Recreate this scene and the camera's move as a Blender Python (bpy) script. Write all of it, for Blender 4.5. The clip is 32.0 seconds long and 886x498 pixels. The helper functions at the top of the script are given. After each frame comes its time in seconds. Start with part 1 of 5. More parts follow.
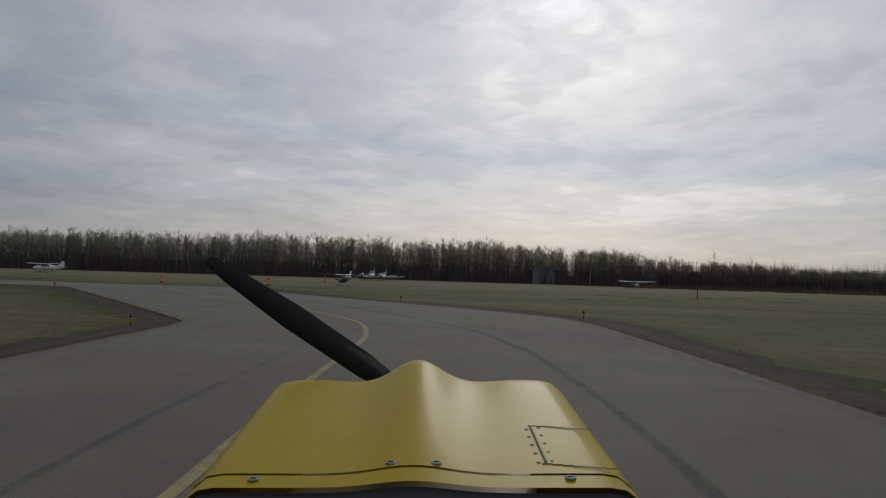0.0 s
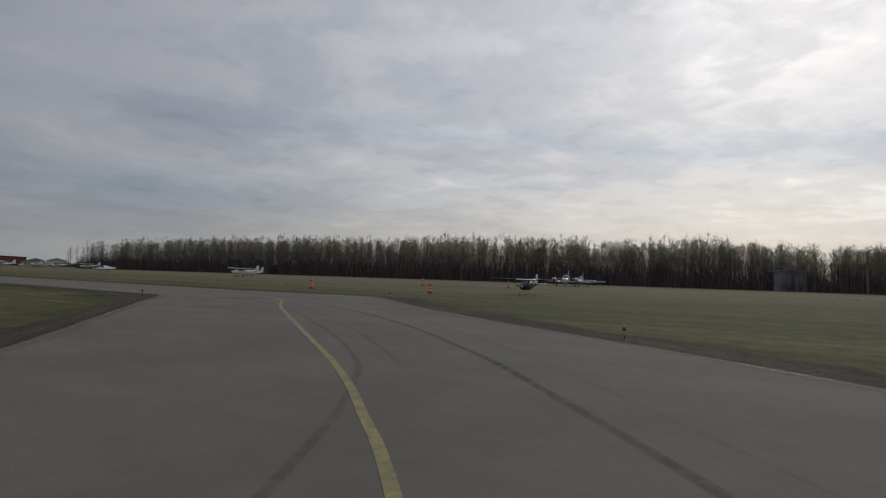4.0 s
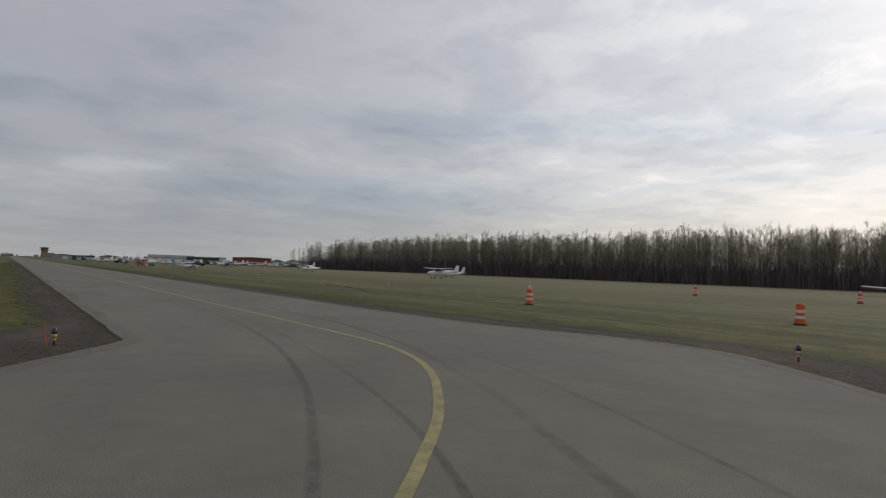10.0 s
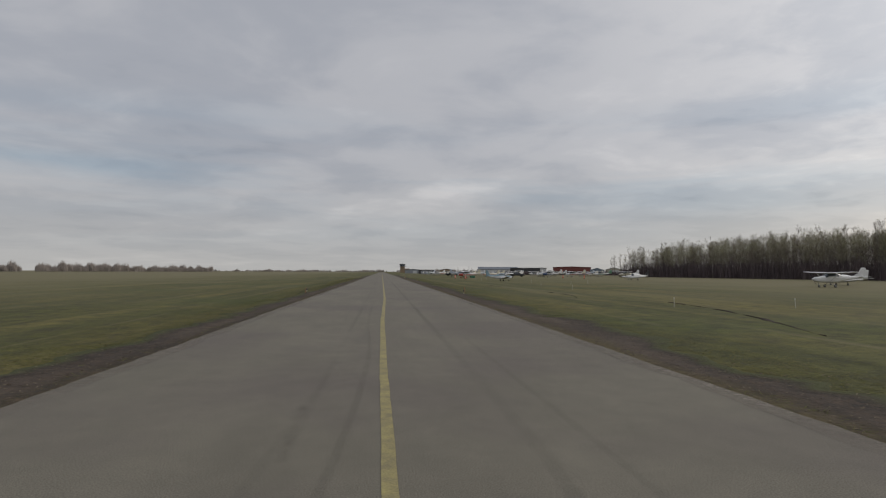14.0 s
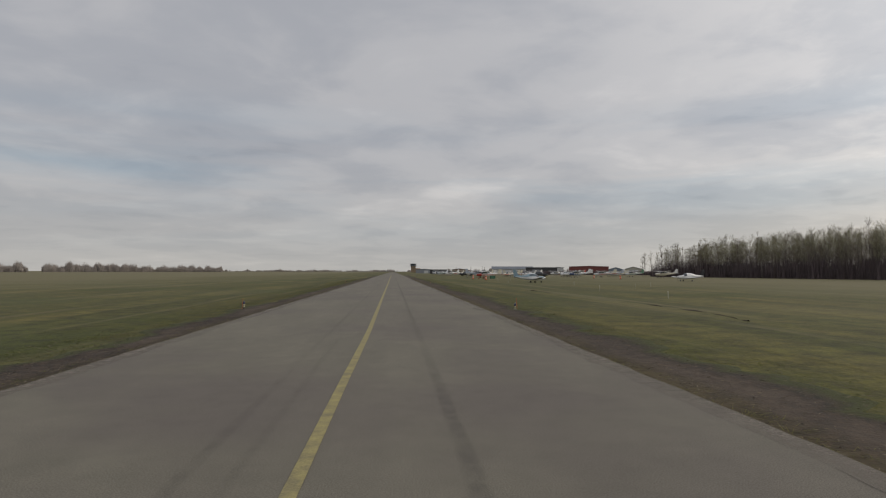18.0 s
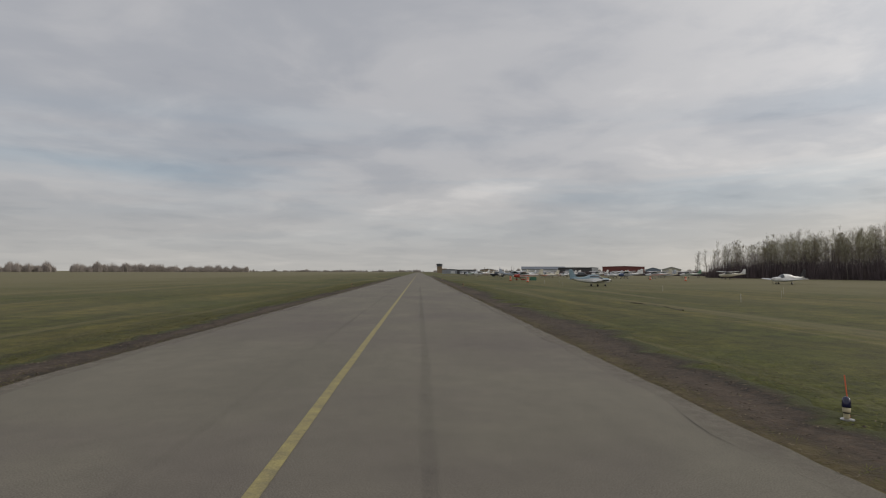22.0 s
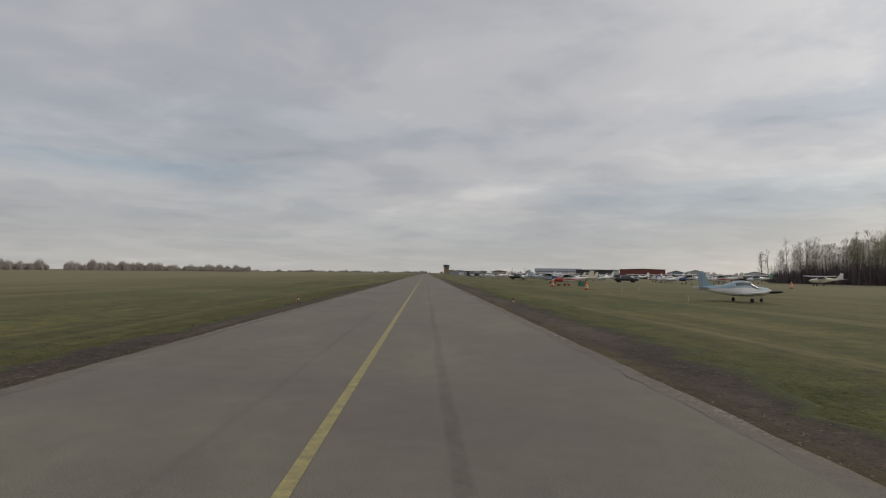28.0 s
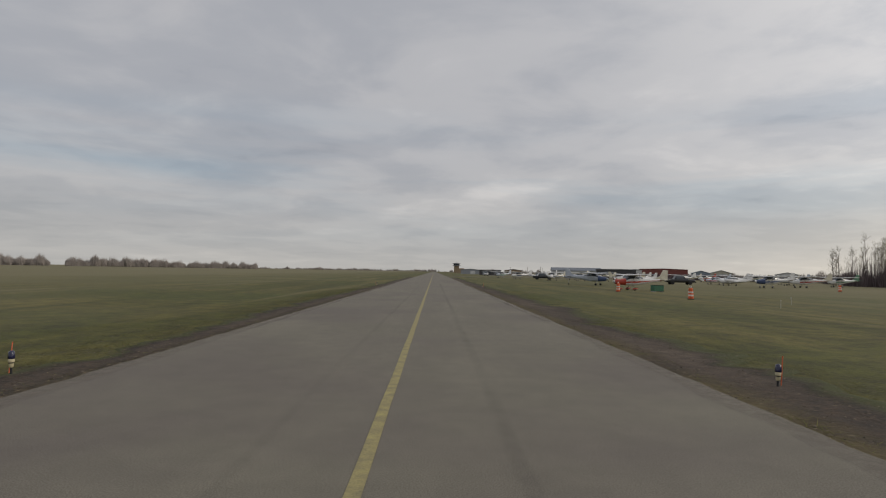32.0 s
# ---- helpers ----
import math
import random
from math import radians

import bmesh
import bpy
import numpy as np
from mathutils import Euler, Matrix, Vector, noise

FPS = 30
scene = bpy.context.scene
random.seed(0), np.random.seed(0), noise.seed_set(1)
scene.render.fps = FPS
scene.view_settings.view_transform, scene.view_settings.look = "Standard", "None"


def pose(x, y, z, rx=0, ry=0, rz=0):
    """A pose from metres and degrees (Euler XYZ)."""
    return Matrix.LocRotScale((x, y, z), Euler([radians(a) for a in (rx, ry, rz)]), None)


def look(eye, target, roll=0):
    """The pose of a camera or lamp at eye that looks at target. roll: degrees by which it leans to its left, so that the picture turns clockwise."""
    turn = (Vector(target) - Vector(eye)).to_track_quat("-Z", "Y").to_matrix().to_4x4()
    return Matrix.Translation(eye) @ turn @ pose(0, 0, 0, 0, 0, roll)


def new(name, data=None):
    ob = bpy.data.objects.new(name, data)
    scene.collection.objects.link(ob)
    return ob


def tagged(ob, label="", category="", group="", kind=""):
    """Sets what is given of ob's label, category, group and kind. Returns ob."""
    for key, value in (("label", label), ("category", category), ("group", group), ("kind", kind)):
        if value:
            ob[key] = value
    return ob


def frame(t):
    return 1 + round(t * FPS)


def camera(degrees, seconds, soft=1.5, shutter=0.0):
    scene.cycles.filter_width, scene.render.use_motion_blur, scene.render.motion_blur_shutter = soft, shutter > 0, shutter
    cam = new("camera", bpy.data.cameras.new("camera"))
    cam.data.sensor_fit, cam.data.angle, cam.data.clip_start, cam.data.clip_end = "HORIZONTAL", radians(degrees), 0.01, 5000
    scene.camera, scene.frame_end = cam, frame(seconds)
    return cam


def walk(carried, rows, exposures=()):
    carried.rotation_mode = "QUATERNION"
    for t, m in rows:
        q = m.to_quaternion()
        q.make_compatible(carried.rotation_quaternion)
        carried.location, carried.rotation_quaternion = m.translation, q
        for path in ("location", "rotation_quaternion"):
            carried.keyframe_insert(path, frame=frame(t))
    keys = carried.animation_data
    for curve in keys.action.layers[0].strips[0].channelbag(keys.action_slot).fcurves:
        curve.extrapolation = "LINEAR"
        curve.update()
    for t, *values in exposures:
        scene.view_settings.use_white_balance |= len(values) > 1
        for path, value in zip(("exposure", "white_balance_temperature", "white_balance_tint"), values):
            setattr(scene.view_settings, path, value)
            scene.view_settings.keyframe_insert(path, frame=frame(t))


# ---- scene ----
# Camera: carried in a small aircraft that taxis round a bend and down a long straight taxiway.
cam = camera(75.5, 32.0, soft=1.15)
PATH = [
    (0, -42.83, 19.41, 1.75, 92.62, -1.62, -76.82),
    (0.5, -40.44, 20.10, 1.75, 92.44, -1.92, -76.24),
    (1, -38.05, 20.81, 1.75, 92.31, -2.07, -75.14),
    (1.5, -35.67, 21.55, 1.75, 92.19, -2.01, -73.51),
    (2, -33.33, 22.28, 1.75, 92.25, -2.00, -72.55),
    (3, -28.83, 23.77, 1.75, 92.23, -1.48, -65.81),
    (4, -25.46, 25.64, 1.75, 92.51, -1.57, -57.55),
    (4.5, -23.78, 26.76, 1.75, 92.34, -1.70, -53.69),
    (6.5, -17.35, 32.84, 1.75, 92.37, -1.92, -42.65),
    (7, -15.83, 34.57, 1.75, 92.34, -1.93, -42.34),
    (7.5, -14.32, 36.32, 1.75, 92.35, -1.90, -42.56),
    (8, -12.81, 38.09, 1.75, 92.34, -1.94, -43.13),
    (8.5, -11.30, 39.89, 1.75, 92.33, -1.96, -42.97),
    (9, -9.83, 41.69, 1.75, 92.45, -2.03, -41.99),
    (9.5, -8.42, 43.48, 1.75, 92.25, -2.00, -40.07),
    (10, -7.07, 45.27, 1.75, 92.00, -1.82, -37.30),
    (10.5, -5.80, 47.10, 1.75, 92.01, -1.87, -33.50),
    (11, -4.59, 49.02, 1.75, 92.22, -1.80, -29.42),
    (12, -2.47, 53.25, 1.75, 92.06, -1.28, -21.26),
    (12.5, -1.72, 55.54, 1.75, 92.22, -1.05, -17.02),
    (13, -1.09, 57.92, 1.75, 92.37, -0.84, -13.03),
    (13.5, -0.58, 60.38, 1.75, 92.37, -0.61, -9.53),
    (14, -0.19, 62.88, 1.75, 92.27, -0.21, -6.09),
    (14.5, 0.10, 65.39, 1.75, 92.16, 0.07, -3.78),
    (16.5, 0.34, 75.27, 1.75, 92.33, -0.01, -4.42),
    (17, 0.44, 77.72, 1.75, 92.36, -0.03, -4.58),
    (18, 0.69, 82.60, 1.75, 92.25, -0.11, -5.00),
    (19, 0.95, 87.78, 1.75, 92.28, -0.06, -4.01),
    (20, 1.24, 93.18, 1.75, 92.31, -0.13, -3.22),
    (21, 1.22, 97.93, 1.75, 92.17, -0.14, -2.78),
    (22, 1.30, 102.88, 1.75, 92.27, -0.16, -2.39),
    (23, 1.30, 107.96, 1.75, 92.40, -0.26, -2.26),
    (24, 1.29, 113.11, 1.75, 92.47, -0.50, -2.12),
    (25, 1.31, 118.28, 1.75, 92.30, -0.70, -2.02),
    (25.5, 1.31, 120.92, 1.75, 92.33, -0.70, -1.98),
    (27.5, 1.14, 131.87, 1.75, 92.42, -0.65, -1.83),
    (28, 1.10, 134.71, 1.75, 92.40, -0.65, -1.78),
    (29, 0.95, 140.47, 1.75, 92.33, -0.85, -1.40),
    (30, 0.97, 146.52, 1.75, 92.42, -0.73, -1.23),
    (31, 0.82, 152.54, 1.75, 92.37, -0.88, -1.05),
    (32, 0.60, 158.53, 1.75, 92.24, -1.05, -0.87),
]
K = 1.15     # metres to one unit of the plan
walk(cam, [(t, pose(K * x, K * y, K * z, rx, ry, rz)) for t, x, y, z, rx, ry, rz in PATH],
     exposures=((0, -0.94, 6300, 11), (2, -0.92, 6300, 11), (4, -0.78, 6400, 11), (7, -0.50, 6450, 11), (9, -0.38, 6500, 11), (11, -0.25, 6650, 11), (13, -0.14, 6750, 11), (19, -0.08, 7000, 11), (32, -0.06, 7000, 11)))

# ---- world and sun ----
SUN_EL, SUN_AZ = radians(27), radians(2)     # sun stands in the east (+x), behind the cloud
world = bpy.data.worlds.new("overcast")
scene.world = world
world.use_nodes = True
wt = world.node_tree
wt.nodes.clear()


def wnode(kind, **values):
    n = wt.nodes.new(kind)
    for k, v in values.items():
        if isinstance(k, str) and k in n.inputs:
            n.inputs[k].default_value = v
    return n


def wmath(op, a, b=None, c=None, clamp=False):
    n = wt.nodes.new("ShaderNodeMath")
    n.operation, n.use_clamp = op, clamp
    for i, v in enumerate((a, b, c)):
        if v is None:
            continue
        if isinstance(v, (int, float)):
            n.inputs[i].default_value = v
        else:
            wt.links.new(v, n.inputs[i])
    return n.outputs[0]


def wmix(f, a, b, blend="MIX"):
    n = wt.nodes.new("ShaderNodeMix")
    n.data_type, n.blend_type = "RGBA", blend
    for i, v in ((0, f), (6, a), (7, b)):
        if isinstance(v, (int, float)):
            n.inputs[i].default_value = v
        elif isinstance(v, tuple):
            n.inputs[i].default_value = (*v, 1)
        else:
            wt.links.new(v, n.inputs[i])
    return n.outputs[2]


def wramp(fac, stops):
    n = wt.nodes.new("ShaderNodeValToRGB")
    n.color_ramp.interpolation = "EASE"
    els = n.color_ramp.elements
    while len(els) < len(stops):
        els.new(0.5)
    for e, (p, c) in zip(els, stops):
        e.position, e.color = p, (*c, 1)
    wt.links.new(fac, n.inputs[0])
    return n.outputs[0]


def wnoise(vec, scale, detail, rough, dist=0.0):
    n = wnode("ShaderNodeTexNoise", Scale=scale, Detail=detail, Roughness=rough, Distortion=dist)
    wt.links.new(vec, n.inputs["Vector"])
    return n.outputs[0]


sky = wt.nodes.new("ShaderNodeTexSky")
sky.sky_type, sky.sun_disc = "NISHITA", False
sky.sun_elevation, sky.sun_rotation = SUN_EL, math.pi / 2 - SUN_AZ
sky.dust_density, sky.air_density = 3.0, 1.2
direction = wt.nodes.new("ShaderNodeTexCoord").outputs["Generated"]
sep = wt.nodes.new("ShaderNodeSeparateXYZ")
wt.links.new(direction, sep.inputs[0])
dx, dy, dz = sep.outputs
height = wmath("MAXIMUM", dz, 0.0)
flat = wmath("ADD", height, 0.115)
comb = wt.nodes.new("ShaderNodeCombineXYZ")
wt.links.new(wmath("DIVIDE", dx, flat), comb.inputs[0])
wt.links.new(wmath("DIVIDE", dy, flat), comb.inputs[1])
deck = comb.outputs[0]
big = wnoise(deck, 0.34, 5.0, 0.48, 0.2)
small = wnoise(deck, 1.5, 6.0, 0.54, 0.3)
fine = wnoise(deck, 5.0, 6.0, 0.58, 0.5)
even = wmath("ADD", wmath("MULTIPLY", big, 0.68), wmath("MULTIPLY", small, 0.32))
broken = wmath("ADD", wmath("ADD", wmath("MULTIPLY", big, 0.44), wmath("MULTIPLY", small, 0.36)), wmath("MULTIPLY", fine, 0.20))
sd = wt.nodes.new("ShaderNodeVectorMath")
sd.operation = "DOT_PRODUCT"
wt.links.new(direction, sd.inputs[0])
sd.inputs[1].default_value = (math.cos(SUN_EL) * math.cos(SUN_AZ), math.cos(SUN_EL) * math.sin(SUN_AZ), math.sin(SUN_EL))
toward = wmath("MAXIMUM", sd.outputs["Value"], 0.0)
near_sun = wmath("MULTIPLY_ADD", toward, 2.0, -0.7, True)
cloud = wmath("ADD", wmath("MULTIPLY", even, wmath("SUBTRACT", 1.0, near_sun)), wmath("MULTIPLY", broken, near_sun))
grey = wramp(cloud, [(0.38, (0.326, 0.362, 0.430)), (0.45, (0.396, 0.427, 0.491)), (0.53, (0.481, 0.505, 0.559)), (0.64, (0.641, 0.655, 0.697))])
# brighter and warmer towards the sun behind the cloud
ring = wmath("ADD", wmath("MULTIPLY", wmath("POWER", toward, 3.2), 1.38), wmath("MULTIPLY", wmath("POWER", toward, 40.0), 0.45))
thin = wmath("MAXIMUM", wmath("MULTIPLY_ADD", wmath("ADD", cloud, wmath("MULTIPLY", fine, 0.5)), 5.0, -3.35), 0.0)
ring = wmath("ADD", ring, wmath("MULTIPLY", wmath("POWER", toward, 110.0), wmath("MULTIPLY", thin, 1.3)))
lit = wmix(1.0, grey, wmix(1.0, wmix(1.0, ring, (1.06, 1.0, 0.88), "MULTIPLY"), (1.0, 1.0, 1.0), "ADD"), "MULTIPLY")
# bluish streaks of clearer sky low down
comb = wt.nodes.new("ShaderNodeCombineXYZ")
for i, (axis, k) in enumerate(((dx, 0.75), (dy, 0.75), (dz, 8.5))):
    wt.links.new(wmath("MULTIPLY", axis, k), comb.inputs[i])
streak = wmath("MULTIPLY_ADD", wnoise(comb.outputs[0], 1.5, 4.0, 0.5, 0.3), 5.0, -2.35, True)
belt = wmath("SUBTRACT", 1.0, wmath("MULTIPLY", wmath("ABSOLUTE", wmath("SUBTRACT", height, 0.15)), 7.0), None, True)
lit = wmix(wmath("MULTIPLY", streak, belt), lit, wmix(1.0, lit, (0.74, 0.87, 0.96), "MULTIPLY"))
# paler haze low over the horizon, a little yellow under the sun
low = wmath("POWER", wmath("SUBTRACT", 1.0, wmath("MINIMUM", wmath("MULTIPLY", height, 4.2), 1.0)), 2.0)
haze_col = wmix(wmath("POWER", toward, 3.0), (0.505, 0.512, 0.495), (1.75, 1.52, 1.08))
hazy = wmix(wmath("MULTIPLY", low, 0.66), lit, haze_col)
mixed = wmix(0.93, wmix(1.0, sky.outputs[0], (0.10, 0.10, 0.10), "MULTIPLY"), hazy)
bg = wt.nodes.new("ShaderNodeBackground")
wt.links.new(mixed, bg.inputs[0])
bg.inputs[1].default_value = 1.0
wout = wt.nodes.new("ShaderNodeOutputWorld")
wt.links.new(bg.outputs[0], wout.inputs[0])

sun = new("sun", bpy.data.lights.new("sun", "SUN"))
sun.data.energy, sun.data.angle, sun.data.color = 0.7, radians(14), (1.0, 0.95, 0.87)
sun.matrix_world = look((300, 20, 160), (300 - math.cos(SUN_EL) * math.cos(SUN_AZ), 20 - math.cos(SUN_EL) * math.sin(SUN_AZ), 160 - math.sin(SUN_EL)))


# ---- materials ----
def material(name, colour, rough=0.6, metal=0.0, other=None, scale=3.0, stretch=(1, 1, 1), spread=0.5, grain=0.0, grain_scale=60.0,
             bump=0.0, bump_scale=40.0, coat=0.0, vary=0.0, island=0.0, world_space=False, third=None, third_scale=0.3, centre=0.5, warp=0.0, mottle=0.0, mottle_scale=1.6):
    """A principled material: two tones mixed by a large noise, a third tone in wider patches, fine grain, bump, and a change from object to object."""
    m = bpy.data.materials.new(name)
    m.use_nodes = True
    nt = m.node_tree
    bsdf = nt.nodes["Principled BSDF"]
    bsdf.inputs["Roughness"].default_value, bsdf.inputs["Metallic"].default_value = rough, metal
    bsdf.inputs["Coat Weight"].default_value = coat
    bsdf.inputs["Coat Roughness"].default_value = 0.08

    def node(kind):
        return nt.nodes.new(kind)

    def val(x, socket):
        if isinstance(x, (int, float)):
            socket.default_value = x
        elif isinstance(x, tuple):
            socket.default_value = (*x, 1)
        else:
            nt.links.new(x, socket)

    def mix(f, a, b, blend="MIX"):
        n = node("ShaderNodeMix")
        n.data_type, n.blend_type = "RGBA", blend
        val(f, n.inputs[0]), val(a, n.inputs[6]), val(b, n.inputs[7])
        return n.outputs[2]

    if world_space:
        coords = node("ShaderNodeNewGeometry").outputs["Position"]
    else:
        coords = node("ShaderNodeTexCoord").outputs["Object"]

    def noise_at(s, detail=4.0, r=0.6, st=(1, 1, 1), bent=0.0):
        mp = node("ShaderNodeMapping")
        mp.inputs["Scale"].default_value = st
        nt.links.new(coords, mp.inputs[0])
        n = node("ShaderNodeTexNoise")
        n.inputs["Scale"].default_value, n.inputs["Detail"].default_value, n.inputs["Roughness"].default_value = s, detail, r
        n.inputs["Distortion"].default_value = bent
        nt.links.new(mp.outputs[0], n.inputs["Vector"])
        return n.outputs[0]

    def rng(x, lo, hi):
        n = node("ShaderNodeMapRange")
        n.inputs[1].default_value, n.inputs[2].default_value = lo, hi
        nt.links.new(x, n.inputs[0])
        return n.outputs[0]

    out = colour
    if other:
        out = mix(rng(noise_at(scale, 5.0, 0.62, stretch, warp), centre - spread * 0.3, centre + spread * 0.3), colour, other)
    if third:
        out = mix(rng(noise_at(third_scale, 3.0, 0.6), 0.45, 0.66), out, third)
    if mottle:
        g = noise_at(mottle_scale, 6.0, 0.72)
        gm = node("ShaderNodeMapRange")
        gm.inputs[1].default_value, gm.inputs[2].default_value, gm.inputs[3].default_value, gm.inputs[4].default_value = 0.36, 0.64, 1 - mottle, 1 + mottle
        nt.links.new(g, gm.inputs[0])
        out = mix(1.0, out, gm.outputs[0], "MULTIPLY")
    if grain:
        g = noise_at(grain_scale, 3.0, 0.7)
        gm = node("ShaderNodeMapRange")
        gm.inputs[1].default_value, gm.inputs[2].default_value, gm.inputs[3].default_value, gm.inputs[4].default_value = 0.32, 0.68, 1 - grain, 1 + grain
        nt.links.new(g, gm.inputs[0])
        out = mix(1.0, out, gm.outputs[0], "MULTIPLY")
    if vary or island:
        hsv = node("ShaderNodeHueSaturation")
        src = node("ShaderNodeObjectInfo").outputs["Random"] if vary else node("ShaderNodeNewGeometry").outputs["Random Per Island"]
        amt = vary or island
        r = node("ShaderNodeMapRange")
        r.inputs[3].default_value, r.inputs[4].default_value = 1 - amt, 1 + amt
        nt.links.new(src, r.inputs[0])
        nt.links.new(r.outputs[0], hsv.inputs["Value"])
        val(out, hsv.inputs["Color"])
        out = hsv.outputs[0]
    val(out, bsdf.inputs["Base Color"])
    if bump:
        b = node("ShaderNodeBump")
        b.inputs["Strength"].default_value, b.inputs["Distance"].default_value = bump, 0.03
        nt.links.new(noise_at(bump_scale, 4.0, 0.65), b.inputs["Height"])
        nt.links.new(b.outputs[0], bsdf.inputs["Normal"])
    return m


def glassy(name, tint=(0.02, 0.025, 0.03)):
    m = material(name, tint, 0.06, 0.0, coat=0.6)
    return m


grass_mat = material("mown_grass", (0.056, 0.055, 0.006), 0.95, other=(0.124, 0.104, 0.021), scale=0.30, stretch=(1, 0.07, 1), spread=0.42, centre=0.53, warp=0.7,
                     third=(0.056, 0.063, 0.006), third_scale=0.06, mottle=0.40, mottle_scale=0.9, grain=0.34, grain_scale=11, bump=1.0, bump_scale=8, world_space=True)
# the unmown field farther from the taxiway is drier and paler
nt = grass_mat.node_tree
geo_in, split, dry_noise, dry_mix = nt.nodes.new("ShaderNodeNewGeometry"), nt.nodes.new("ShaderNodeSeparateXYZ"), nt.nodes.new("ShaderNodeTexNoise"), nt.nodes.new("ShaderNodeMix")
nt.links.new(geo_in.outputs["Position"], split.inputs[0])
nt.links.new(geo_in.outputs["Position"], dry_noise.inputs["Vector"])
dry_noise.inputs["Scale"].default_value, dry_noise.inputs["Detail"].default_value = 0.045, 6.0


def gmath(op, a, b, clamp=False):
    n = nt.nodes.new("ShaderNodeMath")
    n.operation, n.use_clamp = op, clamp
    for i, v in enumerate((a, b)):
        if isinstance(v, (int, float)):
            n.inputs[i].default_value = v
        else:
            nt.links.new(v, n.inputs[i])
    return n.outputs[0]


east = gmath("MULTIPLY", gmath("SUBTRACT", split.outputs[0], 15.0), 0.017)
west = gmath("MULTIPLY", gmath("ADD", split.outputs[0], 13.0), -0.016)
dry = gmath("ADD", gmath("MAXIMUM", east, west), gmath("MULTIPLY", gmath("SUBTRACT", dry_noise.outputs[0], 0.5), 1.1), True)
dry_mix.data_type = "RGBA"
nt.links.new(gmath("MULTIPLY", dry, 0.85), dry_mix.inputs[0])
base_in = nt.nodes["Principled BSDF"].inputs["Base Color"]
nt.links.new(base_in.links[0].from_socket, dry_mix.inputs[6])
dry_mix.inputs[7].default_value = (0.168, 0.147, 0.072, 1)
# long pale swaths of dead mowings
swath_map, swath_noise, swath_mix = nt.nodes.new("ShaderNodeMapping"), nt.nodes.new("ShaderNodeTexNoise"), nt.nodes.new("ShaderNodeMix")
swath_map.inputs["Scale"].default_value, swath_map.inputs["Rotation"].default_value = (1.0, 0.035, 1.0), (0, 0, radians(3))
nt.links.new(geo_in.outputs["Position"], swath_map.inputs[0])
nt.links.new(swath_map.outputs[0], swath_noise.inputs["Vector"])
swath_noise.inputs["Scale"].default_value, swath_noise.inputs["Detail"].default_value, swath_noise.inputs["Roughness"].default_value, swath_noise.inputs["Distortion"].default_value = 0.42, 6.0, 0.62, 0.6
swath_mix.data_type = "RGBA"
nt.links.new(gmath("MULTIPLY", gmath("MULTIPLY", gmath("SUBTRACT", swath_noise.outputs[0], 0.57), 8.0, True), 0.62), swath_mix.inputs[0])
nt.links.new(dry_mix.outputs[2], swath_mix.inputs[6])
swath_mix.inputs[7].default_value = (0.185, 0.155, 0.075, 1)
nt.links.new(swath_mix.outputs[2], base_in)
blade_mat = material("grass_blades", (0.112, 0.122, 0.020), 0.9, other=(0.21, 0.175, 0.060), scale=0.35, stretch=(1, 0.15, 1), spread=0.5, centre=0.60, island=0.3, world_space=True)
nt = blade_mat.node_tree
glow, thin_leaf = nt.nodes.new("ShaderNodeBsdfTranslucent"), nt.nodes.new("ShaderNodeMixShader")
thin_leaf.inputs[0].default_value = 0.4
nt.links.new(nt.nodes["Principled BSDF"].inputs["Base Color"].links[0].from_socket, glow.inputs[0])
nt.links.new(nt.nodes["Principled BSDF"].outputs[0], thin_leaf.inputs[1])
nt.links.new(glow.outputs[0], thin_leaf.inputs[2])
nt.links.new(thin_leaf.outputs[0], nt.nodes["Material Output"].inputs[0])
asphalt_mat = material("worn_asphalt", (0.153, 0.139, 0.107), 0.88, other=(0.183, 0.166, 0.128), scale=0.5, stretch=(1, 0.3, 1), grain=0.46, grain_scale=62,
                       bump=0.28, bump_scale=150, third=(0.142, 0.123, 0.103), third_scale=0.15, mottle=0.07, mottle_scale=1.8, world_space=True)
seal_mat = material("crack_sealer", (0.022, 0.021, 0.02), 0.95, other=(0.04, 0.038, 0.036), scale=4, world_space=True)
tyre_mark_mat = material("tyre_rubber_mark", (0.055, 0.051, 0.048), 0.8, other=(0.08, 0.075, 0.07), scale=1.5, grain=0.2, grain_scale=30, world_space=True)
nt = tyre_mark_mat.node_tree
fade, clear, blend = nt.nodes.new("ShaderNodeAttribute"), nt.nodes.new("ShaderNodeBsdfTransparent"), nt.nodes.new("ShaderNodeMixShader")
fade.attribute_name = "wear"
rub_noise, rub_range, rub = nt.nodes.new("ShaderNodeTexNoise"), nt.nodes.new("ShaderNodeMapRange"), nt.nodes.new("ShaderNodeMath")
rub_noise.inputs["Scale"].default_value, rub_noise.inputs["Detail"].default_value, rub_noise.inputs["Roughness"].default_value = 3.0, 8.0, 0.75
nt.links.new(nt.nodes.new("ShaderNodeNewGeometry").outputs["Position"], rub_noise.inputs["Vector"])
rub_range.inputs[1].default_value, rub_range.inputs[2].default_value, rub_range.inputs[3].default_value, rub_range.inputs[4].default_value = 0.38, 0.62, 0.35, 1.25
nt.links.new(rub_noise.outputs[0], rub_range.inputs[0])
rub.operation, rub.use_clamp = "MULTIPLY", True
nt.links.new(fade.outputs["Fac"], rub.inputs[0])
nt.links.new(rub_range.outputs[0], rub.inputs[1])
nt.links.new(rub.outputs[0], blend.inputs[0])
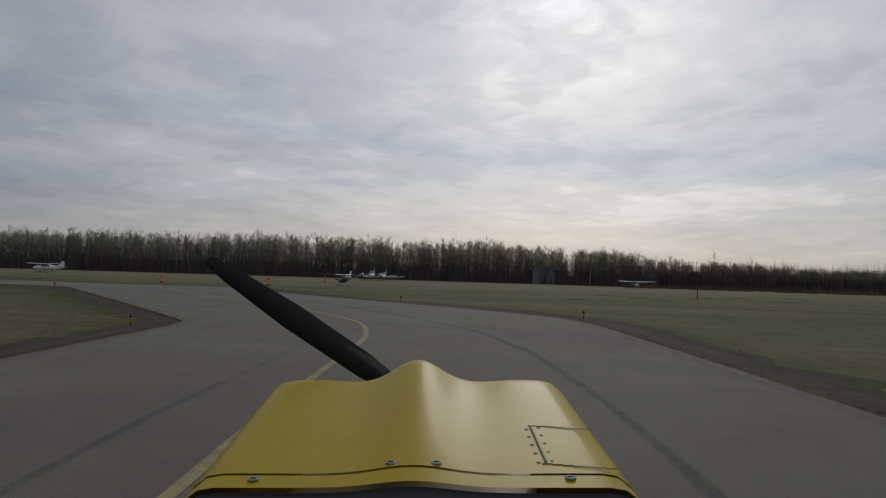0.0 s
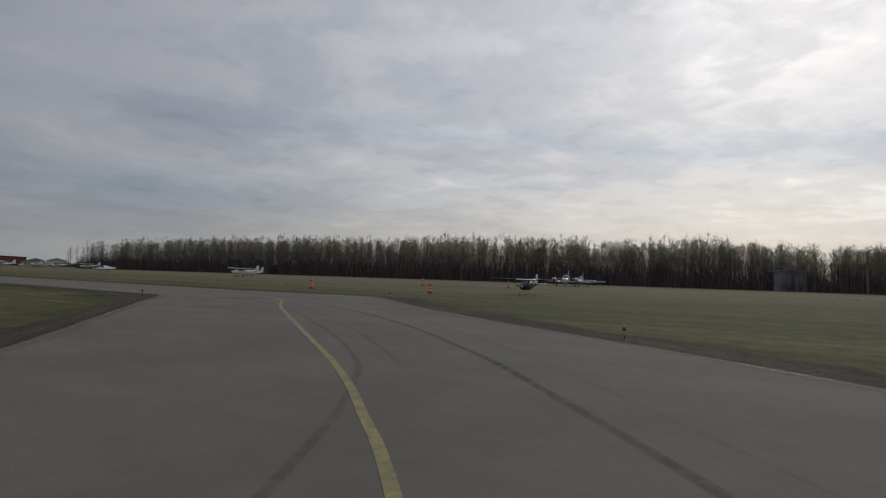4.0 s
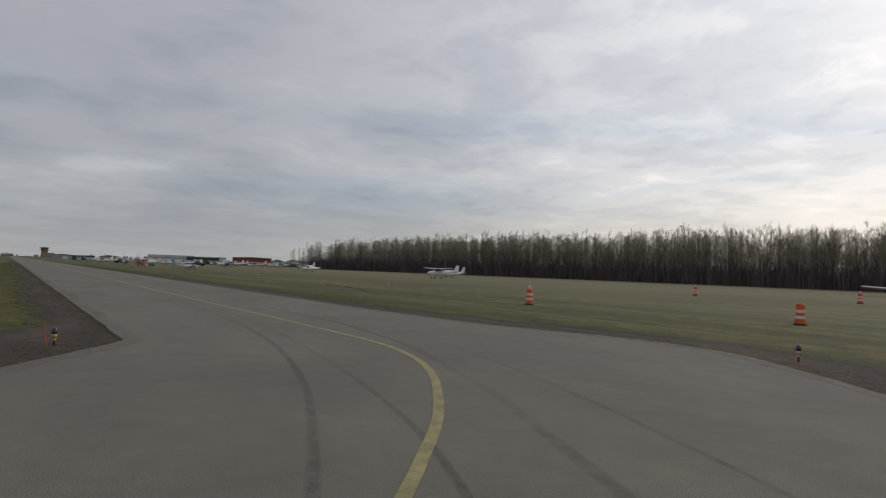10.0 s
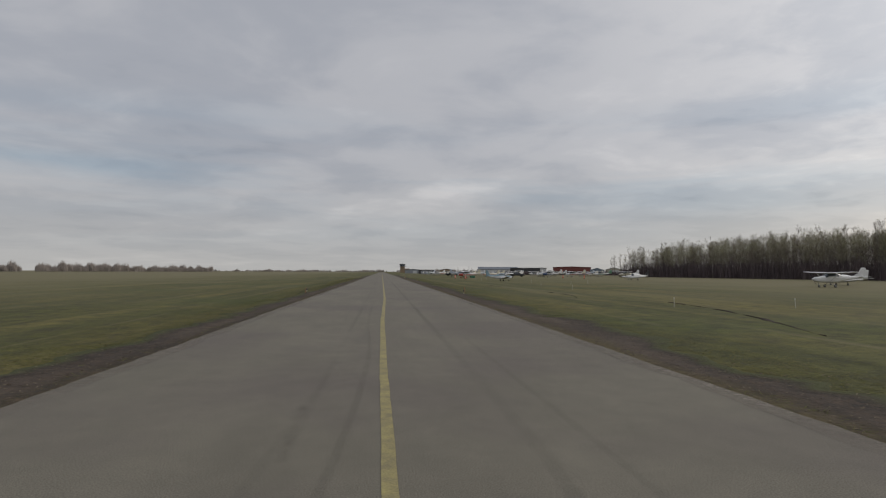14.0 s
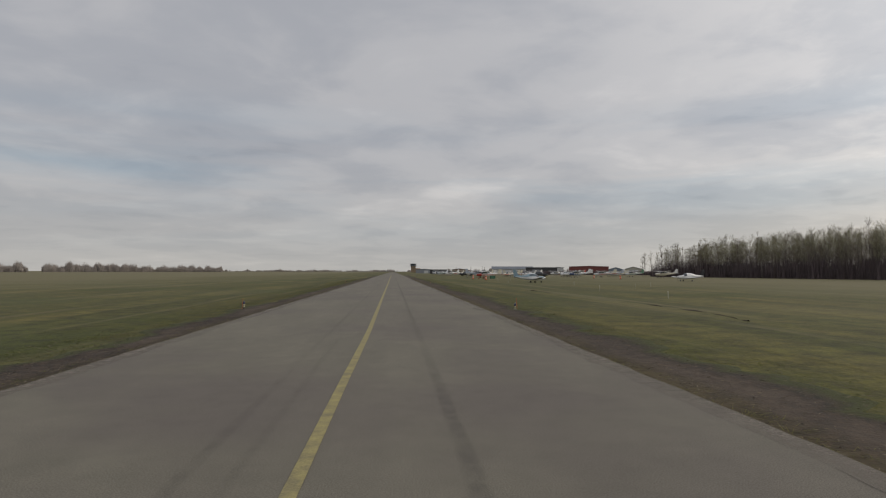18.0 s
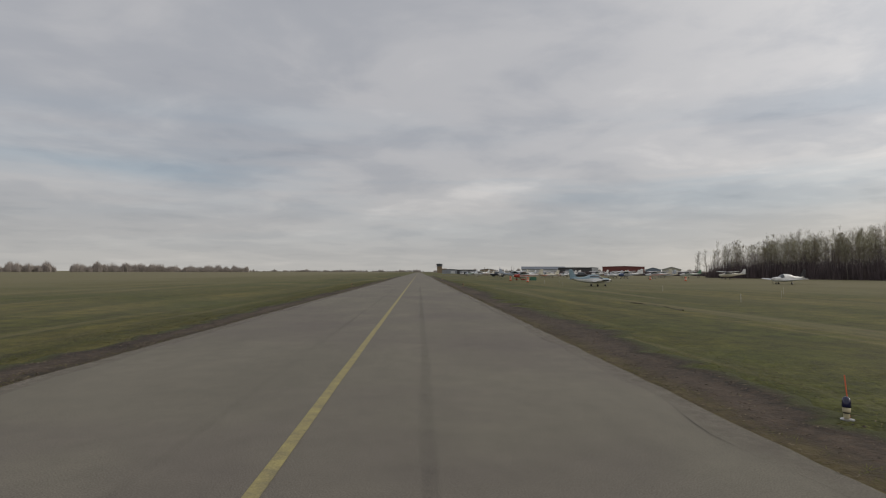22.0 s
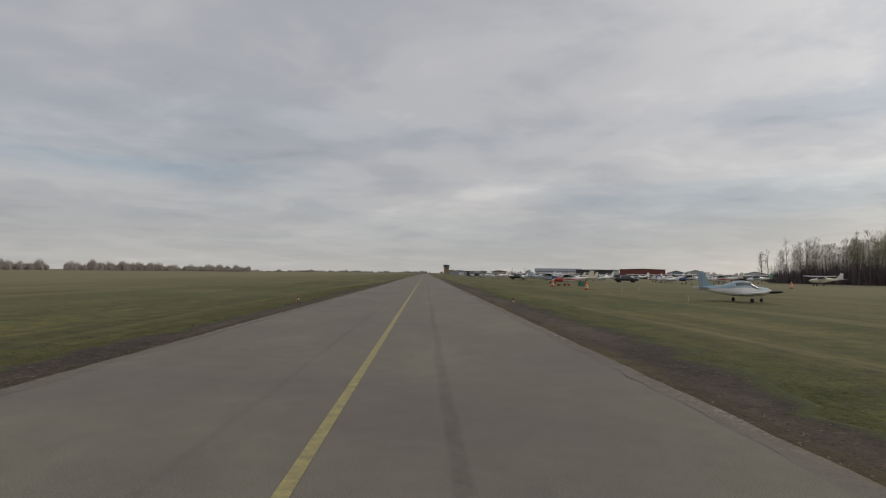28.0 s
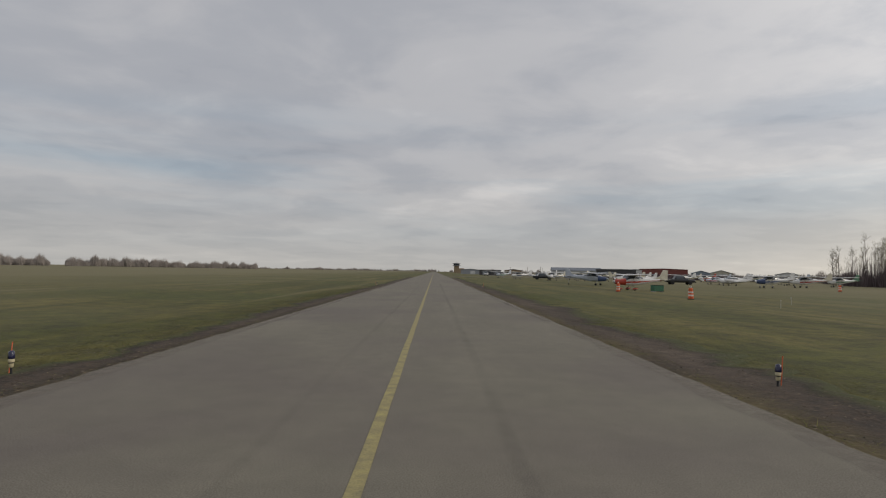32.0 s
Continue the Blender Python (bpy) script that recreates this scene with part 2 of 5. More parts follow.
nt.links.new(clear.outputs[0], blend.inputs[1])
nt.links.new(nt.nodes["Principled BSDF"].outputs[0], blend.inputs[2])
nt.links.new(blend.outputs[0], nt.nodes["Material Output"].inputs[0])
yellow_line_mat = material("taxi_line_paint", (0.36, 0.305, 0.12), 0.75, other=(0.22, 0.19, 0.10), scale=3.5, grain=0.2, grain_scale=40, world_space=True)
dirt_mat = material("bare_dirt", (0.021, 0.0125, 0.0070), 0.95, other=(0.044, 0.028, 0.016), scale=1.6, spread=0.5, mottle=0.7, mottle_scale=5.0, grain=0.6, grain_scale=18, bump=1.0, bump_scale=14, world_space=True)
nt = dirt_mat.node_tree
principled = nt.nodes["Principled BSDF"]
place = nt.nodes.new("ShaderNodeNewGeometry")


def verge_band(attribute, colour, noise_scale, push):
    """Lays a colour over the dirt where a band of the verge is strong, broken up by noise."""
    band, tread, ground_noise = nt.nodes.new("ShaderNodeAttribute"), nt.nodes.new("ShaderNodeMix"), nt.nodes.new("ShaderNodeTexNoise")
    band.attribute_name = attribute
    ground_noise.inputs["Scale"].default_value, ground_noise.inputs["Detail"].default_value, ground_noise.inputs["Roughness"].default_value = noise_scale, 7.0, 0.7
    nt.links.new(place.outputs["Position"], ground_noise.inputs["Vector"])
    ragged = gmath("MULTIPLY", gmath("SUBTRACT", ground_noise.outputs[0], 0.5), push)
    tread.data_type = "RGBA"
    nt.links.new(gmath("MULTIPLY", gmath("ADD", band.outputs["Fac"], gmath("MULTIPLY", ragged, gmath("MULTIPLY", band.outputs["Fac"], 1.0))), 1.0, True), tread.inputs[0])
    nt.links.new(principled.inputs["Base Color"].links[0].from_socket, tread.inputs[6])
    tread.inputs[7].default_value = (*colour, 1)
    nt.links.new(tread.outputs[2], principled.inputs["Base Color"])


verge_band("trodden", (0.116, 0.084, 0.058), 1.5, 3.4)
verge_band("weedy", (0.098, 0.074, 0.028), 2.2, 3.4)
verge_band("turf", (0.048, 0.053, 0.009), 2.6, 3.6)
clod_mat = material("dirt_clods", (0.05, 0.036, 0.025), 0.95, other=(0.13, 0.105, 0.08), scale=2, island=0.5, world_space=True)
bark_mat = material("aspen_bark", (0.225, 0.200, 0.175), 0.9, other=(0.130, 0.110, 0.098), scale=1.4, stretch=(1, 1, 0.4), vary=0.3)
twig_mat = material("bare_twigs", (0.25, 0.235, 0.160), 0.9, other=(0.19, 0.165, 0.130), scale=0.4, vary=0.3)
leaf_mat = material("young_leaves", (0.44, 0.45, 0.19), 0.8, other=(0.38, 0.34, 0.17), scale=0.5, island=0.3)
wood_stuff_mat = material("woodland_bark", (0.20, 0.160, 0.138), 0.9, other=(0.11, 0.087, 0.080), scale=0.3, island=0.35, world_space=True)
brush_mat = material("brown_brush", (0.158, 0.124, 0.126), 0.95, other=(0.108, 0.086, 0.090), scale=0.25, island=0.4, world_space=True)
reed_mat = material("dry_reeds", (0.19, 0.125, 0.075), 0.95, other=(0.13, 0.09, 0.06), scale=0.2, island=0.3, world_space=True)
haze_twig_mat = material("fine_twigs", (0.285, 0.275, 0.165), 0.9, other=(0.225, 0.200, 0.150), scale=0.28, island=0.2, world_space=True)
# paler than the near wood: distance haze is put into this colour
hazed_wood_mat = material("distant_woods_hazed", (0.39, 0.345, 0.315), 0.95, other=(0.29, 0.26, 0.235), scale=0.05, island=0.12, world_space=True)
straw_mat = material("straw_litter", (0.16, 0.128, 0.078), 0.9, other=(0.10, 0.078, 0.05), scale=3, island=0.45, world_space=True)
rubber_mat = material("black_rubber", (0.022, 0.022, 0.023), 0.8, grain=0.2)
metal_mat = material("brushed_metal", (0.45, 0.45, 0.46), 0.35, 0.9, grain=0.1)
glass_mat = glassy("tinted_glazing", (0.05, 0.06, 0.07))
orange_mat = material("orange_plastic", (0.75, 0.13, 0.03), 0.5, other=(0.62, 0.11, 0.03), scale=3, grain=0.08, grain_scale=25, vary=0.12)
band_mat = material("reflective_band", (0.72, 0.70, 0.67), 0.4, other=(0.6, 0.58, 0.55), scale=6)


# ---- mesh helpers ----
def mesh_of(name, verts, faces, mats, smooth=False, indices=None):
    me = bpy.data.meshes.new(name)
    me.from_pydata([tuple(v) for v in verts], [], [tuple(f) for f in faces])
    for m in mats if isinstance(mats, (list, tuple)) else [mats]:
        me.materials.append(m)
    if indices is not None:
        me.polygons.foreach_set("material_index", indices)
    if smooth:
        me.polygons.foreach_set("use_smooth", [True] * len(me.polygons))
    me.update()
    return me


def tri_mesh(name, verts, tris, mats, indices=None):
    """A mesh of triangles from two arrays, for large amounts."""
    verts, tris = np.asarray(verts, dtype=np.float32), np.asarray(tris, dtype=np.int32)
    me = bpy.data.meshes.new(name)
    me.vertices.add(len(verts))
    me.vertices.foreach_set("co", verts.ravel())
    me.loops.add(len(tris) * 3)
    me.loops.foreach_set("vertex_index", tris.ravel())
    me.polygons.add(len(tris))
    me.polygons.foreach_set("loop_start", np.arange(0, len(tris) * 3, 3, dtype=np.int32))
    for m in mats if isinstance(mats, (list, tuple)) else [mats]:
        me.materials.append(m)
    if indices is not None:
        me.polygons.foreach_set("material_index", np.asarray(indices, dtype=np.int32))
    me.update(calc_edges=True)
    return me


def from_bm(name, bm, mat, smooth=False):
    bmesh.ops.recalc_face_normals(bm, faces=bm.faces)
    me = bpy.data.meshes.new(name)
    bm.to_mesh(me)
    bm.free()
    me.materials.append(mat)
    if smooth:
        me.polygons.foreach_set("use_smooth", [True] * len(me.polygons))
    return me


def part(name, bm, mat, parent, label="", smooth=False):
    """Links a bmesh (or a ready mesh) as one mesh object under a thing or a part."""
    me = bm if isinstance(bm, bpy.types.Mesh) else from_bm(name, bm, mat, smooth)
    ob = new(name, me)
    ob.parent = parent
    if label:
        ob["label"] = label
    return ob


def thing(name, m, label, category, group="", kind=""):
    ob = new(name)
    ob.matrix_world = m
    ob.empty_display_size = 0.2
    return tagged(ob, label, category, group, kind)


def box(bm, cx, cy, cz, sx, sy, sz, bevel=0.0, m=None):
    r = bmesh.ops.create_cube(bm, size=1.0)
    bmesh.ops.scale(bm, vec=(sx, sy, sz), verts=r["verts"])
    if bevel:
        es = list({e for v in r["verts"] for e in v.link_edges})
        vs = bmesh.ops.bevel(bm, geom=es, offset=bevel, segments=1, affect="EDGES")["verts"]
        vs = list({v for f in bm.faces for v in f.verts if v in set(vs)}) or r["verts"]
        r = {"verts": vs}
    bmesh.ops.translate(bm, vec=(cx, cy, cz), verts=r["verts"])
    if m is not None:
        bmesh.ops.transform(bm, matrix=m, verts=r["verts"])
    return r["verts"]


def boxes(*specs):
    bm = bmesh.new()
    for s in specs:
        box(bm, *s)
    return bm


def tube(bm, a, b, r0, r1=None, n=8):
    """A tapered round bar from a to b."""
    a, b = Vector(a), Vector(b)
    r1 = r0 if r1 is None else r1
    q = (b - a).to_track_quat("Z", "Y").to_matrix()
    rings = []
    for p, r in ((a, r0), (b, r1)):
        rings.append([bm.verts.new(p + q @ Vector((r * math.cos(2 * math.pi * i / n), r * math.sin(2 * math.pi * i / n), 0))) for i in range(n)])
    for i in range(n):
        bm.faces.new((rings[0][i], rings[0][(i + 1) % n], rings[1][(i + 1) % n], rings[1][i]))
    bm.faces.new(rings[0][::-1])
    bm.faces.new(rings[1])
    return bm


def spin(profile, n=20, m=None):
    """A body turned round z from (radius, height) pairs."""
    bm = bmesh.new()
    rings = [[bm.verts.new((max(r, 0.0005) * math.cos(2 * math.pi * i / n), max(r, 0.0005) * math.sin(2 * math.pi * i / n), z)) for i in range(n)] for r, z in profile]
    for a, b in zip(rings, rings[1:]):
        for i in range(n):
            bm.faces.new((a[i], a[(i + 1) % n], b[(i + 1) % n], b[i]))
    bm.faces.new(rings[0][::-1])
    bm.faces.new(rings[-1])
    if m is not None:
        bmesh.ops.transform(bm, matrix=m, verts=bm.verts[:])
    return bm


def loft(sections, n=20, keep=None, grow=0.0, caps=True):
    """A skin over cross-sections (x, middle z, half width, half height up, half height down, squareness). keep(x, angle) picks faces."""
    bm = bmesh.new()
    rings = []
    for x, zc, hw, up, dn, e in sections:
        ring = []
        for i in range(n):
            a = 2 * math.pi * i / n
            c, s = math.cos(a), math.sin(a)
            yy = math.copysign(abs(c) ** (2 / e), c) * (hw + grow)
            zz = math.copysign(abs(s) ** (2 / e), s) * ((up if s > 0 else dn) + grow)
            ring.append(bm.verts.new((x, yy, zc + zz)))
        rings.append(ring)
    for k, (a, b) in enumerate(zip(rings, rings[1:])):
        for i in range(n):
            if keep is None or keep(k, (i + 0.5) / n * 360):
                bm.faces.new((a[i], a[(i + 1) % n], b[(i + 1) % n], b[i]))
    if caps and keep is None:
        bm.faces.new(rings[0])
        bm.faces.new(rings[-1][::-1])
    if keep is not None:
        for v in [v for v in bm.verts if not v.link_faces]:
            bm.verts.remove(v)
    return bm


def wing_skin(stations, foil=((1.0, 0.0), (0.85, 0.045), (0.5, 0.075), (0.2, 0.07), (0.05, 0.04), (0.0, 0.0), (0.05, -0.025), (0.3, -0.04), (0.7, -0.03))):
    """A wing from stations (y, leading edge x, z, chord, thickness factor), chord running back along -x."""
    bm = bmesh.new()
    rings = [[bm.verts.new((lx - c * u, y, z + c * w * th)) for u, w in foil] for y, lx, z, c, th in stations]
    n = len(foil)
    for a, b in zip(rings, rings[1:]):
        for i in range(n):
            bm.faces.new((a[i], a[(i + 1) % n], b[(i + 1) % n], b[i]))
    bm.faces.new(rings[0])
    bm.faces.new(rings[-1][::-1])
    return bm


def fin_skin(outline, thick):
    """A flat plate with an outline in x and z, bevelled to thickness."""
    bm = bmesh.new()
    cx = sum(p[0] for p in outline) / len(outline)
    cz = sum(p[1] for p in outline) / len(outline)
    mid = [bm.verts.new((x, 0, z)) for x, z in outline]
    for side in (1, -1):
        ring = [bm.verts.new((cx + (x - cx) * 0.82, side * thick / 2, cz + (z - cz) * 0.86)) for x, z in outline]
        for i in range(len(outline)):
            j = (i + 1) % len(outline)
            bm.faces.new((mid[i], mid[j], ring[j], ring[i]))
        bm.faces.new(ring)
    return bm


def smooth_line(points, step=0.6):
    """A Catmull-Rom curve through a few plan points."""
    pts = [Vector(p) for p in points]
    pts = [pts[0] * 2 - pts[1]] + pts + [pts[-1] * 2 - pts[-2]]
    out = []
    for a, b, c, d in zip(pts, pts[1:], pts[2:], pts[3:]):
        n = max(1, int((c - b).length / step))
        for i in range(n):
            t = i / n
            out.append(0.5 * (2 * b + (c - a) * t + (2 * a - 5 * b + 4 * c - d) * t * t + (3 * b - a - 3 * c + d) * t ** 3))
    out.append(pts[-2])
    return out


def ribbon(line, width, z, wobble=0.0, seed=0, thick=0.0):
    """A strip along a plan line."""
    rnd = random.Random(seed)
    bm = bmesh.new()
    last = None
    for i, p in enumerate(line):
        a, b = line[max(i - 1, 0)], line[min(i + 1, len(line) - 1)]
        t = (b - a).normalized()
        nrm = Vector((-t.y, t.x))
        w = width(i) if callable(width) else width
        off = rnd.uniform(-wobble, wobble)
        row = [bm.verts.new((*(p + nrm * (off + s * w / 2)), z)) for s in (1, -1)]
        if last:
            bm.faces.new((last[0], last[1], row[1], row[0]))
        last = row
    return bm


# ---- ground and pavement ----
GROUND_Z = -0.05
bm = bmesh.new()
ticks = [-4500, -2000, -900, -400, -150, 0, 150, 400, 900, 2000, 4500]
grid = [[bm.verts.new((x, y + 100, GROUND_Z)) for y in ticks] for x in ticks]
for i in range(len(ticks) - 1):
    for j in range(len(ticks) - 1):
        bm.faces.new((grid[i][j], grid[i + 1][j], grid[i + 1][j + 1], grid[i][j + 1]))
ground = tagged(new("ground", from_bm("ground", bm, grass_mat)), "wide flat field of short dull green and straw-coloured grass", "ground", kind="structure")

HALF = 4.98
FAR_END = 1330.0
left_edge = [Vector(p) for p in ((-110, 9.5), (-60, 22.5), (-35.6, 29.3))] + smooth_line([(-29.5, 30.9), (-26.6, 31.9), (-24.5, 34.2)], 0.7)
left_edge += [Vector(p) for p in ((-18.4, 41.9), (-10.5, 52.2), (-5.6, 58.4))] + smooth_line([(-5.0, 59.3), (-4.98, 63.0)], 1.0) + [Vector((-HALF, FAR_END))]
right_edge = [Vector((-110, -6)), Vector((-60, 8.0))] + smooth_line([(-36, 14.9), (-25, 17.4), (-17.5, 19.8), (-13.3, 24.2), (-8.6, 31.2), (-4.9, 37.0), (0.0, 43.6), (4.6, 49.0), (6.6, 52.2), (6.6, 55.2), (5.4, 59.5), (HALF, 66)], 1.2) + [Vector((HALF, FAR_END))]


def jitter(line, amount, seed):
    """Breaks the long edge into short, slightly ragged pieces near the walk."""
    rnd = random.Random(seed)
    out = []
    for a, b in zip(line, line[1:]):
        n = max(1, int(min((b - a).length, 260) / 0.5))
        span = (b - a)
        reach = min(1.0, 260 / max(span.length, 1e-6))
        nrm = Vector((-span.y, span.x)).normalized()
        for i in range(n):
            out.append(a + span * (reach * i / n) + nrm * rnd.uniform(-amount, amount))
        if reach < 1.0:
            out.append(a + span * reach)
    out.append(line[-1])
    return out


left_rag, right_rag = jitter(left_edge, 0.03, 4), jitter(right_edge, 0.03, 9)
bm = bmesh.new()
top = [bm.verts.new((p.x, p.y, 0.0)) for p in left_rag + right_rag[::-1]]
face = bm.faces.new(top)
low_ring = [bm.verts.new((v.co.x, v.co.y, GROUND_Z - 0.03)) for v in top]
for i in range(len(top)):
    j = (i + 1) % len(top)
    bm.faces.new((top[i], low_ring[i], low_ring[j], top[j]))
bmesh.ops.triangulate(bm, faces=[face], ngon_method="EAR_CLIP")
taxiway = tagged(new("taxiway_pavement", from_bm("taxiway_pavement", bm, asphalt_mat)), "worn grey asphalt taxiway with a curving junction", "taxiway", kind="structure")

# a paved crossing far ahead
bm = boxes((40, 368, -0.026, 70, 9, 0.05), (-60, 760, -0.026, 110, 12, 0.05), (90, 470, -0.026, 120, 40, 0.05))
tagged(new("apron_pavement", from_bm("apron_pavement", bm, asphalt_mat)), "distant grey paved apron and side taxiways", "apron", kind="structure")

# yellow centre line
yellow = smooth_line([(-110, 2.5), (-60, 16.2), (-39.8, 22.2), (-29.4, 24.65), (-26.8, 25.45), (-24.4, 26.5), (-22.1, 28.1), (-19.9, 30.3), (-17.4, 33.1), (-13.2, 38.4), (-6.6, 46.7), (-2.4, 51.4), (-0.4, 55.4), (-0.1, 61.0), (-0.15, 74)], 0.5)
yellow += [Vector((-0.15 if y < 84 else -0.15 + min(0.15, (y - 84) * 0.01), y)) for y in range(76, 260, 2)] + [Vector((0, 400)), Vector((0, FAR_END - 5))]
tagged(new("centre_line", from_bm("centre_line", ribbon(yellow, 0.14, 0.004, 0.006, 1), yellow_line_mat)), "faded yellow painted taxi guide line on asphalt", "road marking", kind="structure")
# dark rubber tracks left by wheels
TRACKS = [
    ([(-44, 17.2), (-36, 18.6), (-30, 20.2), (-27.3, 21.3), (-24.4, 22.8), (-20.9, 25.6), (-16.6, 29.5), (-13.9, 32.2), (-9.2, 37.8), (-5.2, 44.0), (-2.9, 48.4), (-1.0, 52.5), (0.6, 58), (1.3, 66), (1.4, 90), (1.45, 240)], 0.28, 0.9),
    ([(-44, 22.3), (-38, 24.0), (-31.3, 25.5), (-28.9, 26.3), (-26.3, 27.3), (-24.3, 28.2), (-21.5, 29.7), (-19.3, 31.1), (-16.4, 33.5), (-12.5, 38.2), (-7.1, 45.8), (-4.2, 51.5), (-2.6, 56.4), (-1.7, 62), (-1.2, 70), (-1.1, 85), (-1.15, 240)], 0.20, 0.60),
    ([(-18.4, 30.4), (-15.9, 32.9), (-12.7, 36.6), (-9.7, 40.6), (-6.0, 45.6), (-3.5, 50.3), (-1.9, 57), (-1.05, 63), (-0.6, 69), (-0.45, 75), (-0.65, 84), (-0.7, 100)], 0.16, 0.55),
    ([(-29.0, 19.7), (-23.4, 22.3), (-20.6, 24.6), (-16.4, 28.3), (-12.8, 31.8), (-8.2, 37.2), (-4.2, 43.2), (-1.6, 48.0), (0.8, 54.5), (1.9, 62), (2.0, 80)], 0.16, 0.40),
]
for pts, w, dark in TRACKS:
    line = smooth_line(pts, 0.5)
    V, F, wear = [], [], []
    for i, p in enumerate(line):
        a, b = line[max(i - 1, 0)], line[min(i + 1, len(line) - 1)]
        t = (b - a).normalized()
        n = Vector((-t.y, t.x))
        strength = 0.40 + 0.40 * noise.noise((p.x * 0.11, p.y * 0.11, w * 30)) + 0.12 * noise.noise((p.x, p.y, 4))
        strength *= dark * min(1.0, i / 8, (len(line) - 1 - i) / 8) * (0.95 if p.y < 50 else max(0.34, 0.85 - (p.y - 50) * 0.03))
        for u, k in ((-1.0, 0.0), (-0.55, 0.8), (0.0, 0.9), (0.55, 0.75), (1.0, 0.0)):
            q = p + n * (u * w * (0.40 + 0.16 * noise.noise((p.x * 0.6, p.y * 0.6, u))) + 0.03 * noise.noise((p.x * 0.3, p.y * 0.3, w * 9)))
            V.append((q.x, q.y, 0.003))
            wear.append(max(0.0, strength) * k)
        if i:
            F += [(i * 5 + c - 5, i * 5 + c - 4, i * 5 + c + 1, i * 5 + c) for c in range(4)]
    me = mesh_of("tyre_track", V, F, tyre_mark_mat)
    me.attributes.new("wear", "FLOAT", "POINT").data.foreach_set("value", wear)
    tagged(new("tyre_track", me), "dark rubber wheel track worn along the asphalt", "tyre mark", "tyre marks on the taxiway", "structure")

# cracks, some sealed with tar
CRACKS = [([(-17.6, 47.3), (-14.6, 46.0), (-12.1, 44.9), (-10.85, 43.2), (-7.9, 41.1), (-6.1, 40.5), (-3.2, 39.6)], 0.085),
          ([(-4.9, 60.9), (-2.7, 60.4), (2.0, 59.8), (5.2, 59.1)], 0.05), ([(-4.9, 104.8), (-2.0, 104.3), (-0.6, 104.0), (4.0, 104.0), (4.9, 104.4)], 0.045),
          ([(-4.9, 154.7), (-3.3, 153.75), (-2.65, 153.46), (-1.3, 153.2), (1.8, 153.1), (3.6, 153.3), (4.9, 153.5)], 0.05), ([(-3.6, 154.1), (-2.6, 153.9), (-1.6, 153.85)], 0.03), ([(-4.9, 128.4), (0.2, 128.1), (4.9, 128.6)], 0.03),
          ([(-4.9, 81.4), (0.4, 81.9), (4.9, 81.5)], 0.03), ([(-4.9, 176.5), (0.4, 176.9), (4.9, 176.2)], 0.035), ([(-4.9, 201.5), (0.4, 201.9), (4.9, 201.2)], 0.035)]
for k, (pts, w) in enumerate(CRACKS):
    line = smooth_line(pts, 0.16)
    rnd = random.Random(k)
    wid = [w * 0.6 * max(0.06, rnd.uniform(0.2, 1.1) * (0.55 + 1.3 * noise.noise((p.x * 0.5, p.y * 0.5, k)))) for p in line]
    ob = new("pavement_crack", from_bm("pavement_crack", ribbon(line, lambda i: wid[i], 0.006, 0.03, k), seal_mat))
    tagged(ob, "dark tar-sealed crack running across the asphalt", "crack", "cracks in the taxiway", "structure")


# pale crumbling margin of the asphalt, with a crack running along it
margin_mat = tyre_mark_mat.copy()
margin_mat.name = "weathered_margin"
for n in margin_mat.node_tree.nodes:
    if n.bl_idname == "ShaderNodeMix" and n.blend_type == "MIX":
        n.inputs[6].default_value, n.inputs[7].default_value = (0.26, 0.225, 0.185, 1), (0.20, 0.17, 0.14, 1)
for side, rag, seed in ((1, left_rag, 31), (-1, right_rag, 32)):
    line = [p for p in rag if -62 < p.x < 40 and p.y < 240]
    V, F, wear, crack = [], [], [], []
    for i, p in enumerate(line):
        a, b = line[max(i - 2, 0)], line[min(i + 2, len(line) - 1)]
        t = (b - a).normalized()
        n = Vector((t.y, -t.x)) * side
        w = 0.42 + 0.16 * noise.noise((p.x * 0.4, p.y * 0.4, seed)) + 0.10 * noise.noise((p.x * 1.7, p.y * 1.7, seed))
        k = max(0.0, 0.50 + 0.7 * noise.noise((p.x * 0.25, p.y * 0.25, seed + 2)))
        for u, g in ((0.02, 1.0), (0.35, 0.9), (0.7, 0.55), (1.0, 0.0)):
            q = p + n * (u * w)
            V.append((q.x, q.y, 0.002))
            wear.append(min(1.0, k * g))
        if i:
            F += [(i * 4 + c - 4, i * 4 + c - 3, i * 4 + c + 1, i * 4 + c) for c in range(3)]
        crack.append(p + n * (w * 0.9 + 0.05 * noise.noise((p.x * 2, p.y * 2, seed + 6))))
    me = mesh_of("pavement_margin", V, F, margin_mat)
    me.attributes.new("wear", "FLOAT", "POINT").data.foreach_set("value", wear)
    tagged(new("pavement_margin", me), "pale weathered margin of the asphalt by the dirt", "pavement edge", kind="structure")
    wid = [max(0.0015, 0.020 * noise.noise((p.x * 0.8, p.y * 0.8, seed + 8)) + 0.010 * noise.noise((p.x * 0.1, p.y * 0.1, seed + 9)) - 0.003) for p in crack]
    tagged(new("margin_crack", from_bm("margin_crack", ribbon(crack, lambda i: wid[i], 0.005, 0.01, seed), seal_mat)), "thin ragged crack along the asphalt's edge", "crack", "cracks in the taxiway", "structure")


